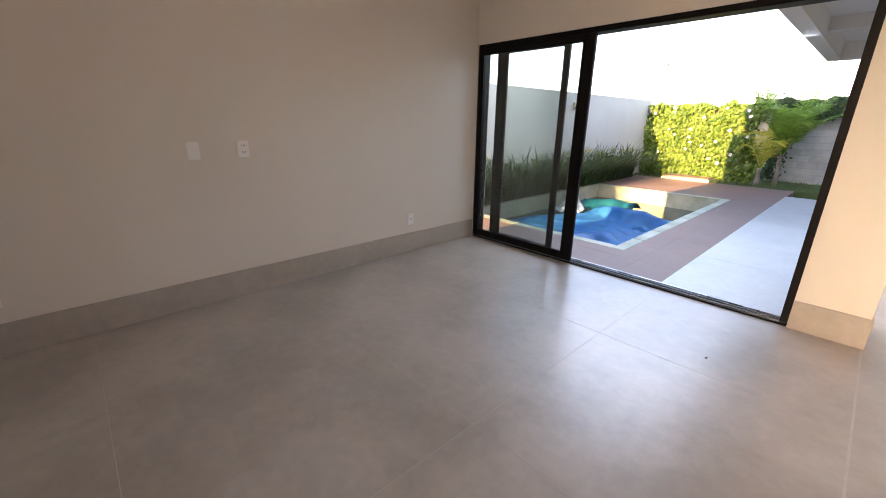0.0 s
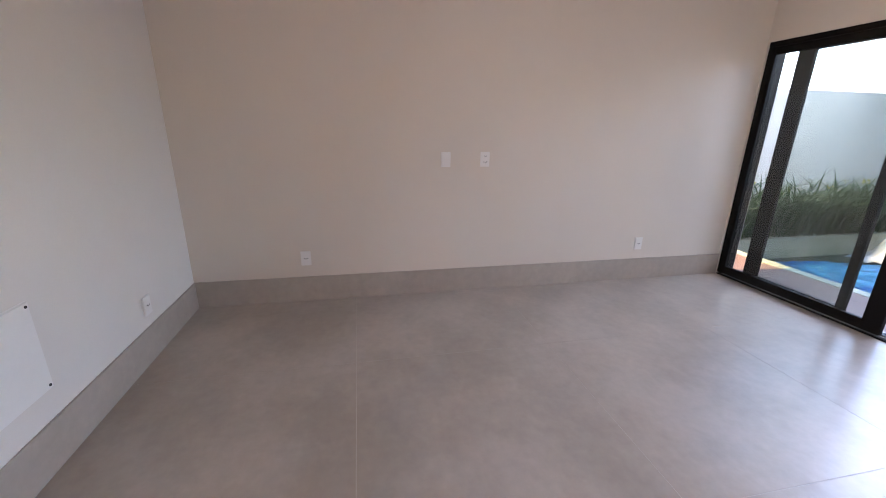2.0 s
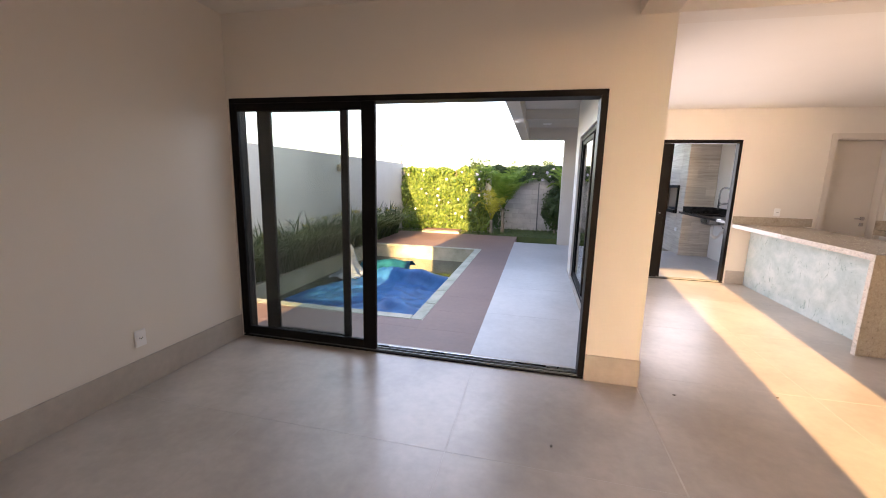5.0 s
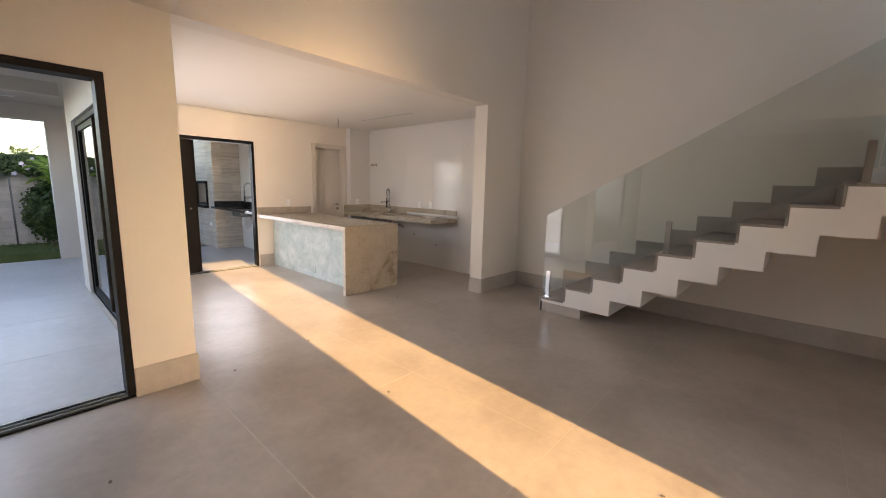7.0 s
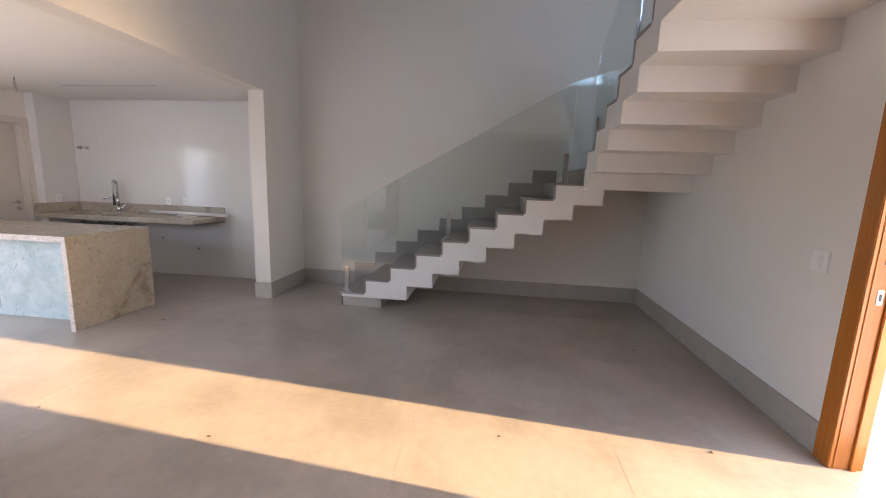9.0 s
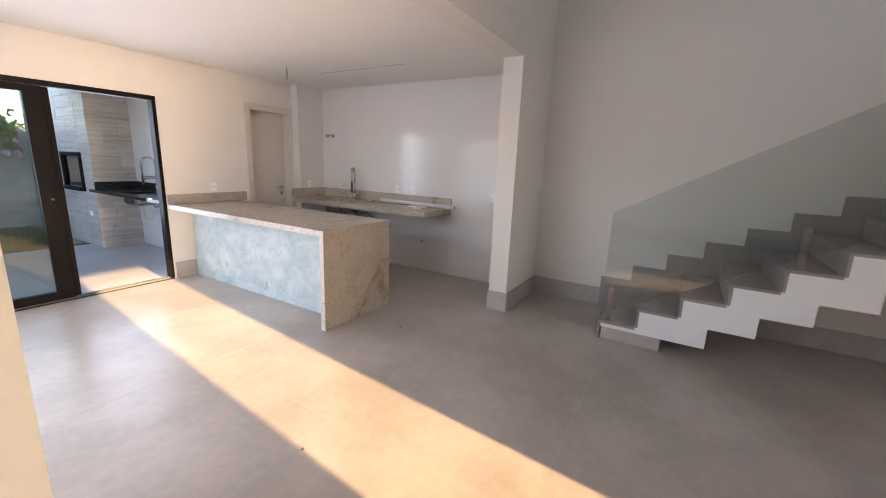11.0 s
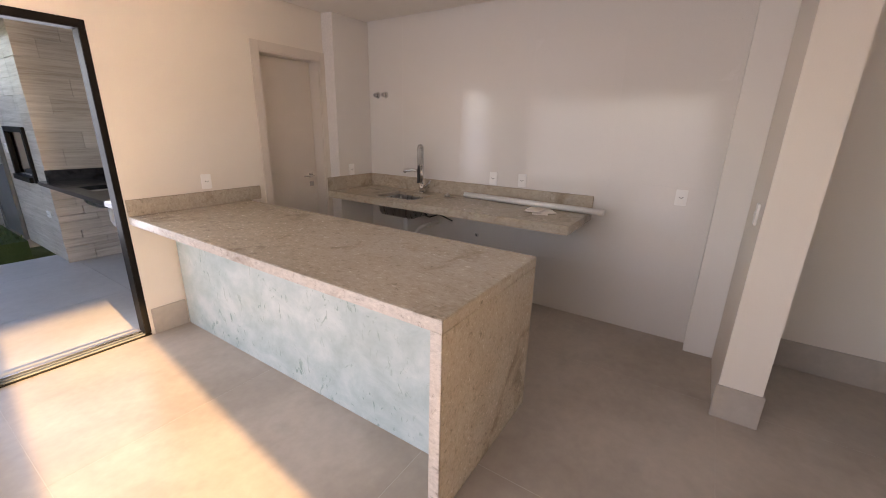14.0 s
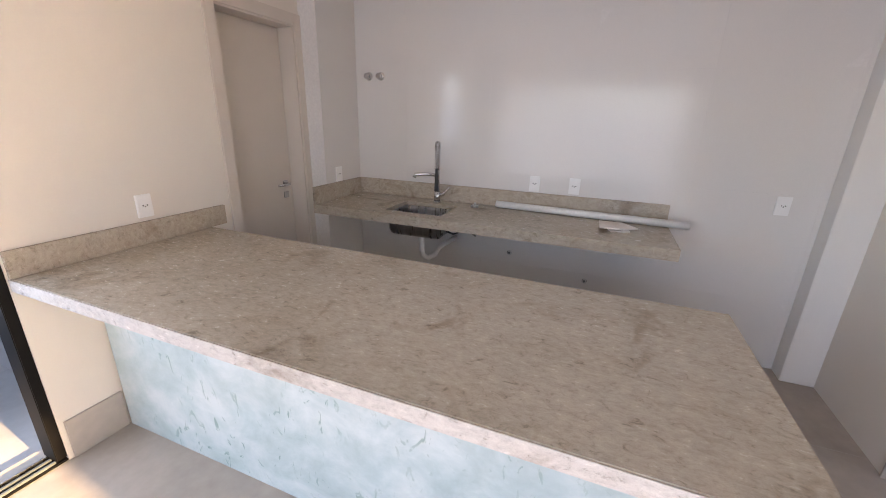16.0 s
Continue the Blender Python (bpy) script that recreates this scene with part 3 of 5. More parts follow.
def spigot(x, y, z, along="y"):
    w, d = (0.022, 0.05) if along == "y" else (0.05, 0.022)
    bm = bmesh.new()
    box(bm, (x - w / 2 - 0.022, y - d / 2, z + 0.006), (x + w / 2 - 0.022, y + d / 2, z + 0.315), 0.003)
    p = rail_part("post", bm, chrome, "chrome flat post")
    bm = boxed((x - 0.022 - w / 2 - 0.018, y - d / 2 - 0.018, z), (x - 0.022 + w / 2 + 0.018, y + d / 2 + 0.018, z + 0.008), 0.002)
    rail_part("base_plate", bm, chrome, "", p)


for y, k in ((-1.06, 1), (-2.29, 5), (-3.555, 9)):
    spigot(6.885, y, RI * k)
for x, j in ((6.62, 1), (5.645, 4), (4.72, 7)):
    spigot(x, UY - 0.03, LAND_Z + RI * j, "x")


# ---- sockets and switches ----
def plate(name, label, category, at, facing, w=0.075, h=0.115, slots=1, screw=False, group="wall plates"):
    """A bevelled cover plate on a wall; facing: +x, -x, +y, -y."""
    o = thing(name, label, category, group, "", at)
    o.rotation_euler[2] = {"-y": 0.0, "+x": math.pi / 2, "+y": math.pi, "-x": -math.pi / 2}[facing]
    part("cover", boxed((-w / 2, -0.012, -h / 2), (w / 2, 0, h / 2), 0.0025), plastic, o)
    for k in range(slots):
        z = (k - (slots - 1) / 2) * 0.046
        m = part("module", boxed((-0.022, -0.0145, z - 0.017), (0.022, -0.0115, z + 0.017), 0.002), plastic, o)
        if name == "wall_socket":
            for dx in (-0.010, 0.0, 0.010):
                part("pin_hole", tube(bmesh.new(), [(dx, -0.0142, z + (0.003 if dx else -0.003)), (dx, -0.0152, z + (0.003 if dx else -0.003))], 0.0038, 8), dark_slot, m)
        elif name == "light_switch":
            part("rocker", boxed((-0.017, -0.0178, z - 0.012), (0.017, -0.014, z + 0.012), 0.0015), plastic, m)
    return o


plate("wall_socket", "white power socket low on the television wall", "socket", (0, -0.985, 0.352), "+x")
plate("wall_socket", "white power socket low on the television wall", "socket", (0, -3.948, 0.358), "+x")
plate("wall_socket", "white double power socket at television height", "socket", (0, -2.52, 1.12), "+x", 0.075, 0.115, 2)
plate("blank_plate", "white blank cover plate at television height", "wall plate", (0, -2.84, 1.117), "+x", 0.075, 0.115, 0)
plate("wall_socket", "white power socket low on the south wall", "socket", (0.675, YS, 0.332), "+y")
plate("light_switch", "white square switch plate beside the front door", "switch", (4.93, YS, 1.13), "+y", 0.125, 0.125, 2)
plate("wall_socket", "white power socket on the tiled wall", "socket", (XK, 0.553, 1.115), "-x")
plate("wall_socket", "white power socket above the sink counter", "socket", (XK, 2.064, 1.125), "-x")
plate("wall_socket", "white power socket above the sink counter", "socket", (XK, 1.78, 1.13), "-x")
plate("wall_socket", "white power socket above the island backsplash", "socket", (6.0, YN, 1.112), "-y")
plate("wall_socket", "white power socket beside the inner door", "socket", (7.42, 3.59, 1.12), "-y")
plate("light_switch", "white switch plate on the narrow wall end", "switch", (7.1, YB1, 1.15), "+y", 0.075, 0.115, 1)
box_cover = thing("distribution_box", "white plastic electrical box cover with corner screws", "electrical box", "", "", (1.66, YS, 0.52))
part("cover", boxed((-0.22, 0, -0.19), (0.22, 0.014, 0.19), 0.006), plastic, box_cover)
for x in (-0.2, 0.2):
    for z in (-0.17, 0.17):
        part("screw", tube(bmesh.new(), [(x, 0.013, z), (x, 0.0165, z)], 0.006, 10), dark_slot, box_cover)

# ---- kitchen island ----
IX0, IX1, IY0, IY1, IZ = 5.445, 6.345, 1.10, YN - 0.002, 0.92
island = thing("kitchen_island", "beige granite island with waterfall end and aqua stone front", "kitchen island", "", "", (5.9, 2.4, 0))


def island_part(name, bm, material, label=""):
    bmesh.ops.translate(bm, verts=bm.verts, vec=(-5.9, -2.4, 0))
    return part(name, bm, material, island, label)


island_part("worktop", boxed((IX0, IY0, IZ - 0.055), (IX1, IY1, IZ), 0.004), granite, "polished beige granite slab")
island_part("waterfall_end", boxed((IX0 + 0.001, IY0 + 0.001, 0), (IX1 - 0.001, IY0 + 0.052, IZ - 0.0555), 0.003), granite, "beige granite end slab")
# paler granite strips on the west edges of worktop and end slab
island_part("worktop_edge", boxed((IX0 - 0.003, IY0 + 0.001, IZ - 0.054), (IX0 - 0.0002, IY1 - 0.001, IZ - 0.002), 0.0008), pale_granite, "pale granite edge strip")
island_part("end_edge", boxed((IX0 - 0.003, IY0 + 0.001, 0), (IX0 + 0.0008, IY0 + 0.051, IZ - 0.0555), 0.0008), pale_granite, "pale granite edge strip")
island_part("front_panel", boxed((5.705, IY0 + 0.053, 0), (5.73, IY1 - 0.012, IZ - 0.056), 0.001), quartzite, "pale aqua stone panel with green flecks")
island_part("backsplash", boxed((IX0 + 0.0, IY1 - 0.022, IZ + 0.0005), (IX1 + 0.1, IY1, IZ + 0.115), 0.003), granite)
island_part("rear_panel", boxed((5.731, IY1 - 0.06, 0), (IX1 - 0.02, IY1 - 0.014, IZ - 0.056), 0.001), white_paint)

# ---- sink counter ----
CX0, CY0, CY1, CZ = 7.09, 1.155, 3.588, 0.93
counter = thing("sink_counter", "floating beige-grey granite counter with splashback", "counter", "", "", (7.4, 2.4, CZ))


def counter_part(name, bm, material, label=""):
    bmesh.ops.translate(bm, verts=bm.verts, vec=(-7.4, -2.4, -CZ))
    return part(name, bm, material, counter, label)


HX0, HX1, HY0, HY1 = 7.20, 7.55, 2.60, 3.04
bm = bmesh.new()
for a, b in (((CX0, CY0), (HX0, CY1)), ((HX1, CY0), (XK - 0.002, CY1)), ((HX0, CY0), (HX1, HY0)), ((HX0, HY1), (HX1, CY1))):
    box(bm, (*a, CZ - 0.03), (*b, CZ))
bmesh.ops.remove_doubles(bm, verts=bm.verts, dist=0.0005)
counter_part("worktop", bm, granite)
counter_part("front_apron", boxed((CX0, CY0, CZ - 0.066), (CX0 + 0.02, CY1, CZ - 0.0305), 0.002), granite)
counter_part("end_apron", boxed((CX0 + 0.021, CY0, CZ - 0.066), (XK - 0.002, CY0 + 0.02, CZ - 0.0305), 0.002), granite)
counter_part("splashback", boxed((XK - 0.022, CY0, CZ + 0.0005), (XK - 0.002, CY1, CZ + 0.13), 0.003), granite)
counter_part("splashback", boxed((CX0, CY1 - 0.02, CZ + 0.0005), (XK - 0.0225, CY1, CZ + 0.13), 0.003), granite)


def bowl(x0, x1, y0, y1, z1, depth, r=0.06, thick=0.004):
    """A rounded steel bowl with a rim, open at the top."""
    def ring(inset, z, rr):
        out = []
        for cx, cy, a0 in ((x1 - rr, y1 - rr, 0), (x0 + rr, y1 - rr, 90), (x0 + rr, y0 + rr, 180), (x1 - rr, y0 + rr, 270)):
            for k in range(5):
                a = radians(a0 + k * 22.5)
                out.append((cx + (rr - inset) * math.cos(a), cy + (rr - inset) * math.sin(a), z))
        return out
    bm = bmesh.new()
    levels = [(-0.012, z1, r), (0.0, z1, r), (0.003, z1 - 0.02, r), (0.008, z1 - depth + 0.03, r), (0.03, z1 - depth, r)]
    rings = [[bm.verts.new(p) for p in ring(*l)] for l in levels]
    for a, b in zip(rings, rings[1:]):
        for k in range(len(a)):
            f = bm.faces.new((a[k], a[(k + 1) % len(a)], b[(k + 1) % len(a)], b[k]))
            f.smooth = True
    bm.faces.new(rings[-1])
    bmesh.ops.solidify(bm, geom=bm.faces[:], thickness=thick)
    return bm


sink = thing("kitchen_sink", "stainless steel undermount sink with bottle trap", "sink", "", "", (7.375, 2.82, CZ - 0.03))


def sink_part(name, bm, material, label="", owner=None):
    bmesh.ops.translate(bm, verts=bm.verts, vec=(-7.375, -2.82, -(CZ - 0.03)))
    return part(name, bm, material, owner or sink, label)


sink_part("bowl", bowl(HX0, HX1, HY0, HY1, CZ - 0.032, 0.15), steel)
sink_part("drain", tube(bmesh.new(), [(7.375, 2.82, 0.752), (7.375, 2.82, 0.735)], 0.045, 20), steel)
sink_part("label_sticker", boxed((7.2005, 2.74, 0.835), (7.2025, 2.90, 0.86)), white_pvc, "pale sticker on the bowl")
sink_part("trap", tube(bmesh.new(), [(7.375, 2.82, 0.74), (7.375, 2.82, 0.60), (7.38, 2.81, 0.555), (7.41, 2.78, 0.53), (7.45, 2.74, 0.55), (7.47, 2.72, 0.60), (7.52, 2.70, 0.62), (XK - 0.005, 2.68, 0.62)], 0.02, 12), white_pvc, "white plastic trap")
sink_part("hose", tube(bmesh.new(), [(7.56, 2.78, 0.86), (7.5, 2.70, 0.74), (7.47, 2.60, 0.73), (7.52, 2.52, 0.76), (7.6, 2.5, 0.72), (XK - 0.005, 2.5, 0.66)], 0.007, 8), rubber, "black braided hose")


def spring_faucet(x, y, z, turn, tall=0.46, bend=0.05, way=(0, -1)):
    """A tall faucet: base, body, side lever, sprung hose arch that bends over towards way, and a straight spout."""
    f = thing("spring_faucet", "tall chrome kitchen faucet with a sprung hose", "faucet", "", "", (x, y, z))
    f.rotation_euler[2] = turn
    part("base", tube(bmesh.new(), [(0, 0, 0), (0, 0, 0.012)], 0.028, 20), chrome, f)
    part("body", tube(bmesh.new(), [(0, 0, 0.01), (0, 0, 0.09)], 0.025, 18), chrome, f)
    part("riser", tube(bmesh.new(), [(0, 0, 0.085), (0, 0, 0.27)], 0.017, 12), chrome, f)
    part("lever", tube(bmesh.new(), [(0.018, 0, 0.06), (0.05, 0, 0.075), (0.095, 0, 0.125)], 0.008, 10, radii=[0.014, 0.008, 0.006]), chrome, f)
    part("spout", tube(bmesh.new(), [(0, 0, 0.215), (-0.09, 0, 0.222), (-0.175, 0, 0.215), (-0.185, 0, 0.195)], 0.011, 12, radii=[0.013, 0.013, 0.016, 0.016]), chrome, f)
    arch = [(0, 0, 0.27)]
    for k in range(13):
        a = math.pi * k / 12
        r = bend * (1 - math.cos(a))
        arch.append((way[0] * r, way[1] * r, tall - bend + bend * math.sin(a)))
    hx, hy = way[0] * bend * 2, way[1] * bend * 2
    arch += [(hx, hy, tall - bend - 0.03), (hx, hy, 0.27)]
    part("hose", tube(bmesh.new(), arch, 0.008, 8), steel, f, "steel inner hose")
    coil, turns = [], 26
    total = [Vector(p) for p in arch]
    lens = [0.0]
    for a, b in zip(total, total[1:]):
        lens.append(lens[-1] + (b - a).length)
    for k in range(turns * 8 + 1):
        s = lens[-1] * k / (turns * 8)
        i = max(j for j in range(len(lens) - 1) if lens[j] <= s + 1e-9)
        p = total[i].lerp(total[i + 1], min(1, (s - lens[i]) / max(1e-6, lens[i + 1] - lens[i])))
        d = (total[i + 1] - total[i]).normalized()
        u = Vector((-way[1], way[0], 0))
        v = d.cross(u)
        a = math.tau * k / 8
        coil.append(p + 0.017 * (math.cos(a) * u + math.sin(a) * v))
    part("spring", tube(bmesh.new(), coil, 0.0042, 5), chrome, f, "chrome coil spring")
    part("spray_head", tube(bmesh.new(), [(hx, hy, 0.28), (hx, hy, 0.22), (hx, hy, 0.13), (hx, hy, 0.11)], 0.014, 14, radii=[0.010, 0.015, 0.016, 0.019]), rubber, f, "black spray head")
    part("holder", tube(bmesh.new(), [(0, 0, 0.24), (hx, hy, 0.24)], 0.007, 8), chrome, f)
    part("collar", tube(bmesh.new(), [(0, 0, 0.255), (0, 0, 0.29)], 0.017, 14), chrome, f)
    return f


spring_faucet(7.615, 2.80, CZ, -1.25)
stopper = thing("sink_stopper", "small round steel sink stopper on the counter", "sink stopper", "", "", (7.60, 2.48, CZ))
part("disc", tube(bmesh.new(), [(0, 0, 0), (0, 0, 0.012), (0, 0, 0.016)], 0.028, 18, radii=[0.028, 0.030, 0.022]), steel, stopper)
part("knob", tube(bmesh.new(), [(0, 0, 0.016), (0, 0, 0.034)], 0.008, 12), steel, stopper)
pipe = thing("pvc_pipe", "loose white plastic pipe lying on the counter", "pipe", "", "", (7.64, 1.7, CZ + 0.026))
bm = tube(bmesh.new(), [(0.035, 0.63, 0), (0.0, 0.0, 0), (-0.03, -0.66, 0)], 0.025, 18)
part("tube", bm, white_pvc, pipe)
sheets = thing("folded_papers", "small stack of folded beige paper leaflets", "leaflet", "", "", (7.42, 1.48, CZ))
for k, (dx, dy, rz) in enumerate(((0, 0, 0.3), (0.03, -0.03, 0.65), (-0.02, 0.04, 0.05))):
    s = part("sheet", boxed((-0.09, -0.06, 0), (0.09, 0.06, 0.009), 0.002), paper, sheets)
    s.location, s.rotation_euler = (dx, dy, 0.0005 + k * 0.0095), (0.0, 0.0, rz)
for y in (3.47, 3.36):
    v = thing("stop_valve", "round chrome stop valve on the tiled wall", "valve", "stop valves", "", (XK, y, 1.875))
    part("flange", tube(bmesh.new(), [(0, 0, 0), (-0.008, 0, 0), (-0.014, 0, 0)], 0.03, 18, radii=[0.032, 0.030, 0.018]), chrome, v)
    part("handle", tube(bmesh.new(), [(-0.012, 0, 0), (-0.035, 0, 0), (-0.05, 0, 0)], 0.02, 16, radii=[0.012, 0.022, 0.020]), chrome, v)
for y, z in ((2.21, 0.56), (1.62, 0.42)):
    w = thing("water_outlet", "capped water outlet on the tiled wall", "water outlet", "water outlets", "", (XK, y, z))
    part("collar", tube(bmesh.new(), [(0, 0, 0), (-0.006, 0, 0)], 0.02, 16), steel, w)
    part("cap", tube(bmesh.new(), [(-0.005, 0, 0), (-0.013, 0, 0)], 0.009, 12), gate_metal, w)

# ---- inner kitchen door ----
ID = thing("door_5", "closed cream-lacquered inner door with chrome lever", "door", "", "structure")
lf = part("door_leaf", boxed((6.585, YN + 0.13, 0.004), (7.19, YN + 0.165, 2.14), 0.002), door_paint, ID)
for a, b in (((6.565, YN - 0.001, 0), (6.583, YN + 0.198, 2.16)), ((7.192, YN - 0.001, 0), (7.21, YN + 0.198, 2.16)), ((6.583, YN - 0.001, 2.142), (7.192, YN + 0.198, 2.16)),
             ((6.50, YN - 0.016, 0), (6.572, YN - 0.0012, 2.225)), ((7.203, YN - 0.016, 0), (7.262, YN - 0.0012, 2.225)), ((6.572, YN - 0.016, 2.153), (7.203, YN - 0.0012, 2.225))):
    part("door_frame", boxed(a, b, 0.002), door_paint, ID)
hn = part("door_handle", tube(bmesh.new(), [(7.12, YN + 0.13, 1.06), (7.12, YN + 0.085, 1.06), (7.105, YN + 0.078, 1.06), (7.0, YN + 0.078, 1.06)], 0.009, 12), chrome, lf, "chrome lever handle")
part("rose", boxed((7.095, YN + 0.124, 1.035), (7.145, YN + 0.1305, 1.085), 0.002), chrome, lf)
part("keyhole_plate", boxed((7.095, YN + 0.124, 0.95), (7.145, YN + 0.1305, 1.0), 0.002), chrome, lf)

# ---- kitchen ceiling fittings ----
slot = thing("ceiling_light", "slim unlit linear recessed ceiling light", "ceiling light", "", "", (6.85, 1.98, Z_K))
for a, b in (((-0.03, -0.66, -0.004), (-0.022, 0.66, 0)), ((0.022, -0.66, -0.004), (0.03, 0.66, 0)), ((-0.022, -0.66, -0.004), (0.022, -0.652, 0)), ((-0.022, 0.652, -0.004), (0.022, 0.66, 0))):
    part("frame", boxed(a, b, 0.001), white_pvc, slot)
part("diffuser", boxed((-0.022, -0.652, -0.0025), (0.022, 0.652, -0.0005)), porcelain_skirt, slot, "grey diffuser strip")
for x, y in ((6.46, 2.78),):
    w = thing("ceiling_wires", "loose dark electric wires hanging from the ceiling", "wire", "hanging wires", "", (x, y, Z_K))
    for k in range(2):
        part("wire", tube(bmesh.new(), [(0.008 * k, 0, 0.0), (0.012 * k + 0.004, 0.006, -0.05), (-0.01 + 0.02 * k, -0.006, -0.08 - 0.015 * k), (0.0 + 0.015 * k, 0.004, -0.125 - 0.02 * k)], 0.002, 6), dark_slot, w)

for x, y, r in ((4.33, 0.06, 0.5), (4.25, -1.2, 1.7), (4.62, -4.15, 0.3), (4.55, -2.9, 2.2), (6.1, -4.2, 1.1), (3.62, -0.1, 0.4), (5.9, 0.6, 2.0), (2.75, -0.9, 1.4)):
    bit = thing("plaster_crumb", "tiny grey crumb of plaster lying on the floor", "debris", "floor crumbs", "", (x, y, 0.0))
    bm = bmesh.new()
    bmesh.ops.create_icosphere(bm, subdivisions=1, radius=0.011, matrix=Matrix.Translation((0, 0, 0.004)) @ Matrix.Diagonal((1.4, 0.8, 0.4, 1)))
    for v in bm.verts:
        v.co += Vector((noise.noise(v.co * 90), noise.noise(v.co * 90 + Vector((3, 0, 0))), 0)) * 0.004
        v.co.z = max(v.co.z, 0.0)
    part("crumb", bm, soil_grey, bit)
    bit.rotation_euler[2] = r


# ---- more materials ----
def cladding_mat():
    """Wood-look porcelain strips: pale, streaked along the strip, with grey and brown weathering."""
    m, t, b = nodes_of("driftwood_porcelain")
    n1 = noise_tex(t, 3.0, 6.0, 0.65, (0.5, 0.5, 9.0), 0.8)
    n2 = noise_tex(t, 14.0, 4.0, 0.6, (0.35, 0.35, 6.0))
    o = t.nodes.new("ShaderNodeObjectInfo")
    c = ramp(t, n1.outputs["Fac"], [(0.28, (0.40, 0.345, 0.285)), (0.48, (0.56, 0.505, 0.44)), (0.7, (0.66, 0.61, 0.55))]).outputs[0]
    g = ramp(t, n2.outputs["Fac"], [(0.30, (0.86, 0.84, 0.82)), (0.5, (1, 1, 1))]).outputs[0]
    v = ramp(t, o.outputs["Random"], [(0.0, (0.84, 0.83, 0.81)), (1.0, (1.05, 1.05, 1.04))]).outputs[0]
    c = mixed(t, 1.0, mixed(t, 1.0, c, g, "MULTIPLY"), v, "MULTIPLY")
    t.links.new(c, b.inputs["Base Color"])
    b.inputs["Roughness"].default_value = 0.5
    bumped(t, b, n2.outputs["Fac"], 0.3, 0.004)
    return m


def leaf_mat(name, dark, light, glow=0.35):
    m, t, b = nodes_of(name)
    g = t.nodes.new("ShaderNodeNewGeometry")
    c = ramp(t, g.outputs["Random Per Island"], [(0.0, dark), (1.0, light)]).outputs[0]
    t.links.new(c, b.inputs["Base Color"])
    b.inputs["Roughness"].default_value = 0.45
    tr, mix = t.nodes.new("ShaderNodeBsdfTranslucent"), t.nodes.new("ShaderNodeMixShader")
    t.links.new(c, tr.inputs["Color"])
    mix.inputs[0].default_value = glow
    t.links.new(b.outputs[0], mix.inputs[1])
    t.links.new(tr.outputs[0], mix.inputs[2])
    t.links.new(mix.outputs[0], t.nodes["Material Output"].inputs["Surface"])
    return m


def water_mat():
    m, t, b = nodes_of("pool_water")
    b.inputs["Base Color"].default_value = (0.025, 0.045, 0.03, 1)
    b.inputs["Roughness"].default_value = 0.03
    b.inputs["Specular IOR Level"].default_value = 0.9
    n = noise_tex(t, 5.0, 3.0, 0.5)
    bumped(t, b, n.outputs["Fac"], 0.06, 0.02)
    return m


cladding = cladding_mat()
hedge_leaf = leaf_mat("hedge_leaf", (0.045, 0.105, 0.012), (0.175, 0.26, 0.035), 0.3)
vine_leaf = leaf_mat("vine_leaf", (0.025, 0.055, 0.015), (0.07, 0.12, 0.03))
palm_leaf = leaf_mat("palm_leaf", (0.11, 0.23, 0.03), (0.30, 0.40, 0.07), 0.5)
# sun on the palm's fronds, put into the leaf colour
sunlit_palm = leaf_mat("sunlit_palm_leaf", (0.34, 0.37, 0.04), (0.62, 0.56, 0.08), 0.5)
blade_leaf = leaf_mat("agapanthus_leaf", (0.022, 0.052, 0.018), (0.075, 0.125, 0.042), 0.25)
grass_leaf = leaf_mat("grass_blade", (0.06, 0.10, 0.02), (0.13, 0.17, 0.05), 0.3)
lilac = leaf_mat("lilac_petal", (0.55, 0.45, 0.62), (0.75, 0.70, 0.8), 0.3)
white_petal = leaf_mat("white_petal", (0.60, 0.60, 0.56), (0.75, 0.75, 0.72), 0.3)
yellow_leaf = leaf_mat("yellow_leaf", (0.40, 0.33, 0.03), (0.6, 0.5, 0.06), 0.4)
bark = surf("bark", (0.16, 0.13, 0.10), (0.28, 0.24, 0.19), 0.9, 5.0, 40.0, 0.6, 0.01)
water = water_mat()
cover_blue = surf("pool_cover_blue", (0.02, 0.15, 0.42), (0.055, 0.27, 0.60), 0.34, 4.0, 60.0, 0.25, 0.003)
cover_teal = surf("pool_cover_teal", (0.004, 0.10, 0.14), (0.012, 0.18, 0.22), 0.4, 4.0, 60.0, 0.25, 0.003)
white_sheet = surf("white_plastic_sheet", (0.42, 0.50, 0.56), (0.56, 0.64, 0.70), 0.4, 4.0, 40.0, 0.2, 0.003)

mortar = surf("block_mortar", (0.27, 0.26, 0.245), (0.34, 0.33, 0.31), 0.95, 3.0, 50.0, 0.4, 0.004)
purple = leaf_mat("purple_petal", (0.22, 0.12, 0.42), (0.62, 0.38, 0.62), 0.3)

# ---- patio and garden structure ----
GZ = -0.06
WX = -1.45                                # face of the west boundary wall
structure("ground", boxed((-400, -400, -0.75), (400, 400, -0.55)), ground_mat, "dry green ground reaching to the horizon", "ground")
PX0, PX1, PY0, PY1 = -1.30, 1.44, 0.98, 5.75     # outer edge of the pool's coping
CW = 0.12
bm = bmesh.new()
for a, b in (((PX1, 0.16), (2.10, 8.1)), ((PX0, 0.16), (PX1, PY0)), ((PX0, PY1), (PX1, 8.1))):
    box(bm, (*a, -0.56), (*b, GZ - 0.0012))
deck_joint = surf("deck_joint", (0.22, 0.14, 0.11), (0.26, 0.17, 0.14), 0.8, 2.0, 40.0)
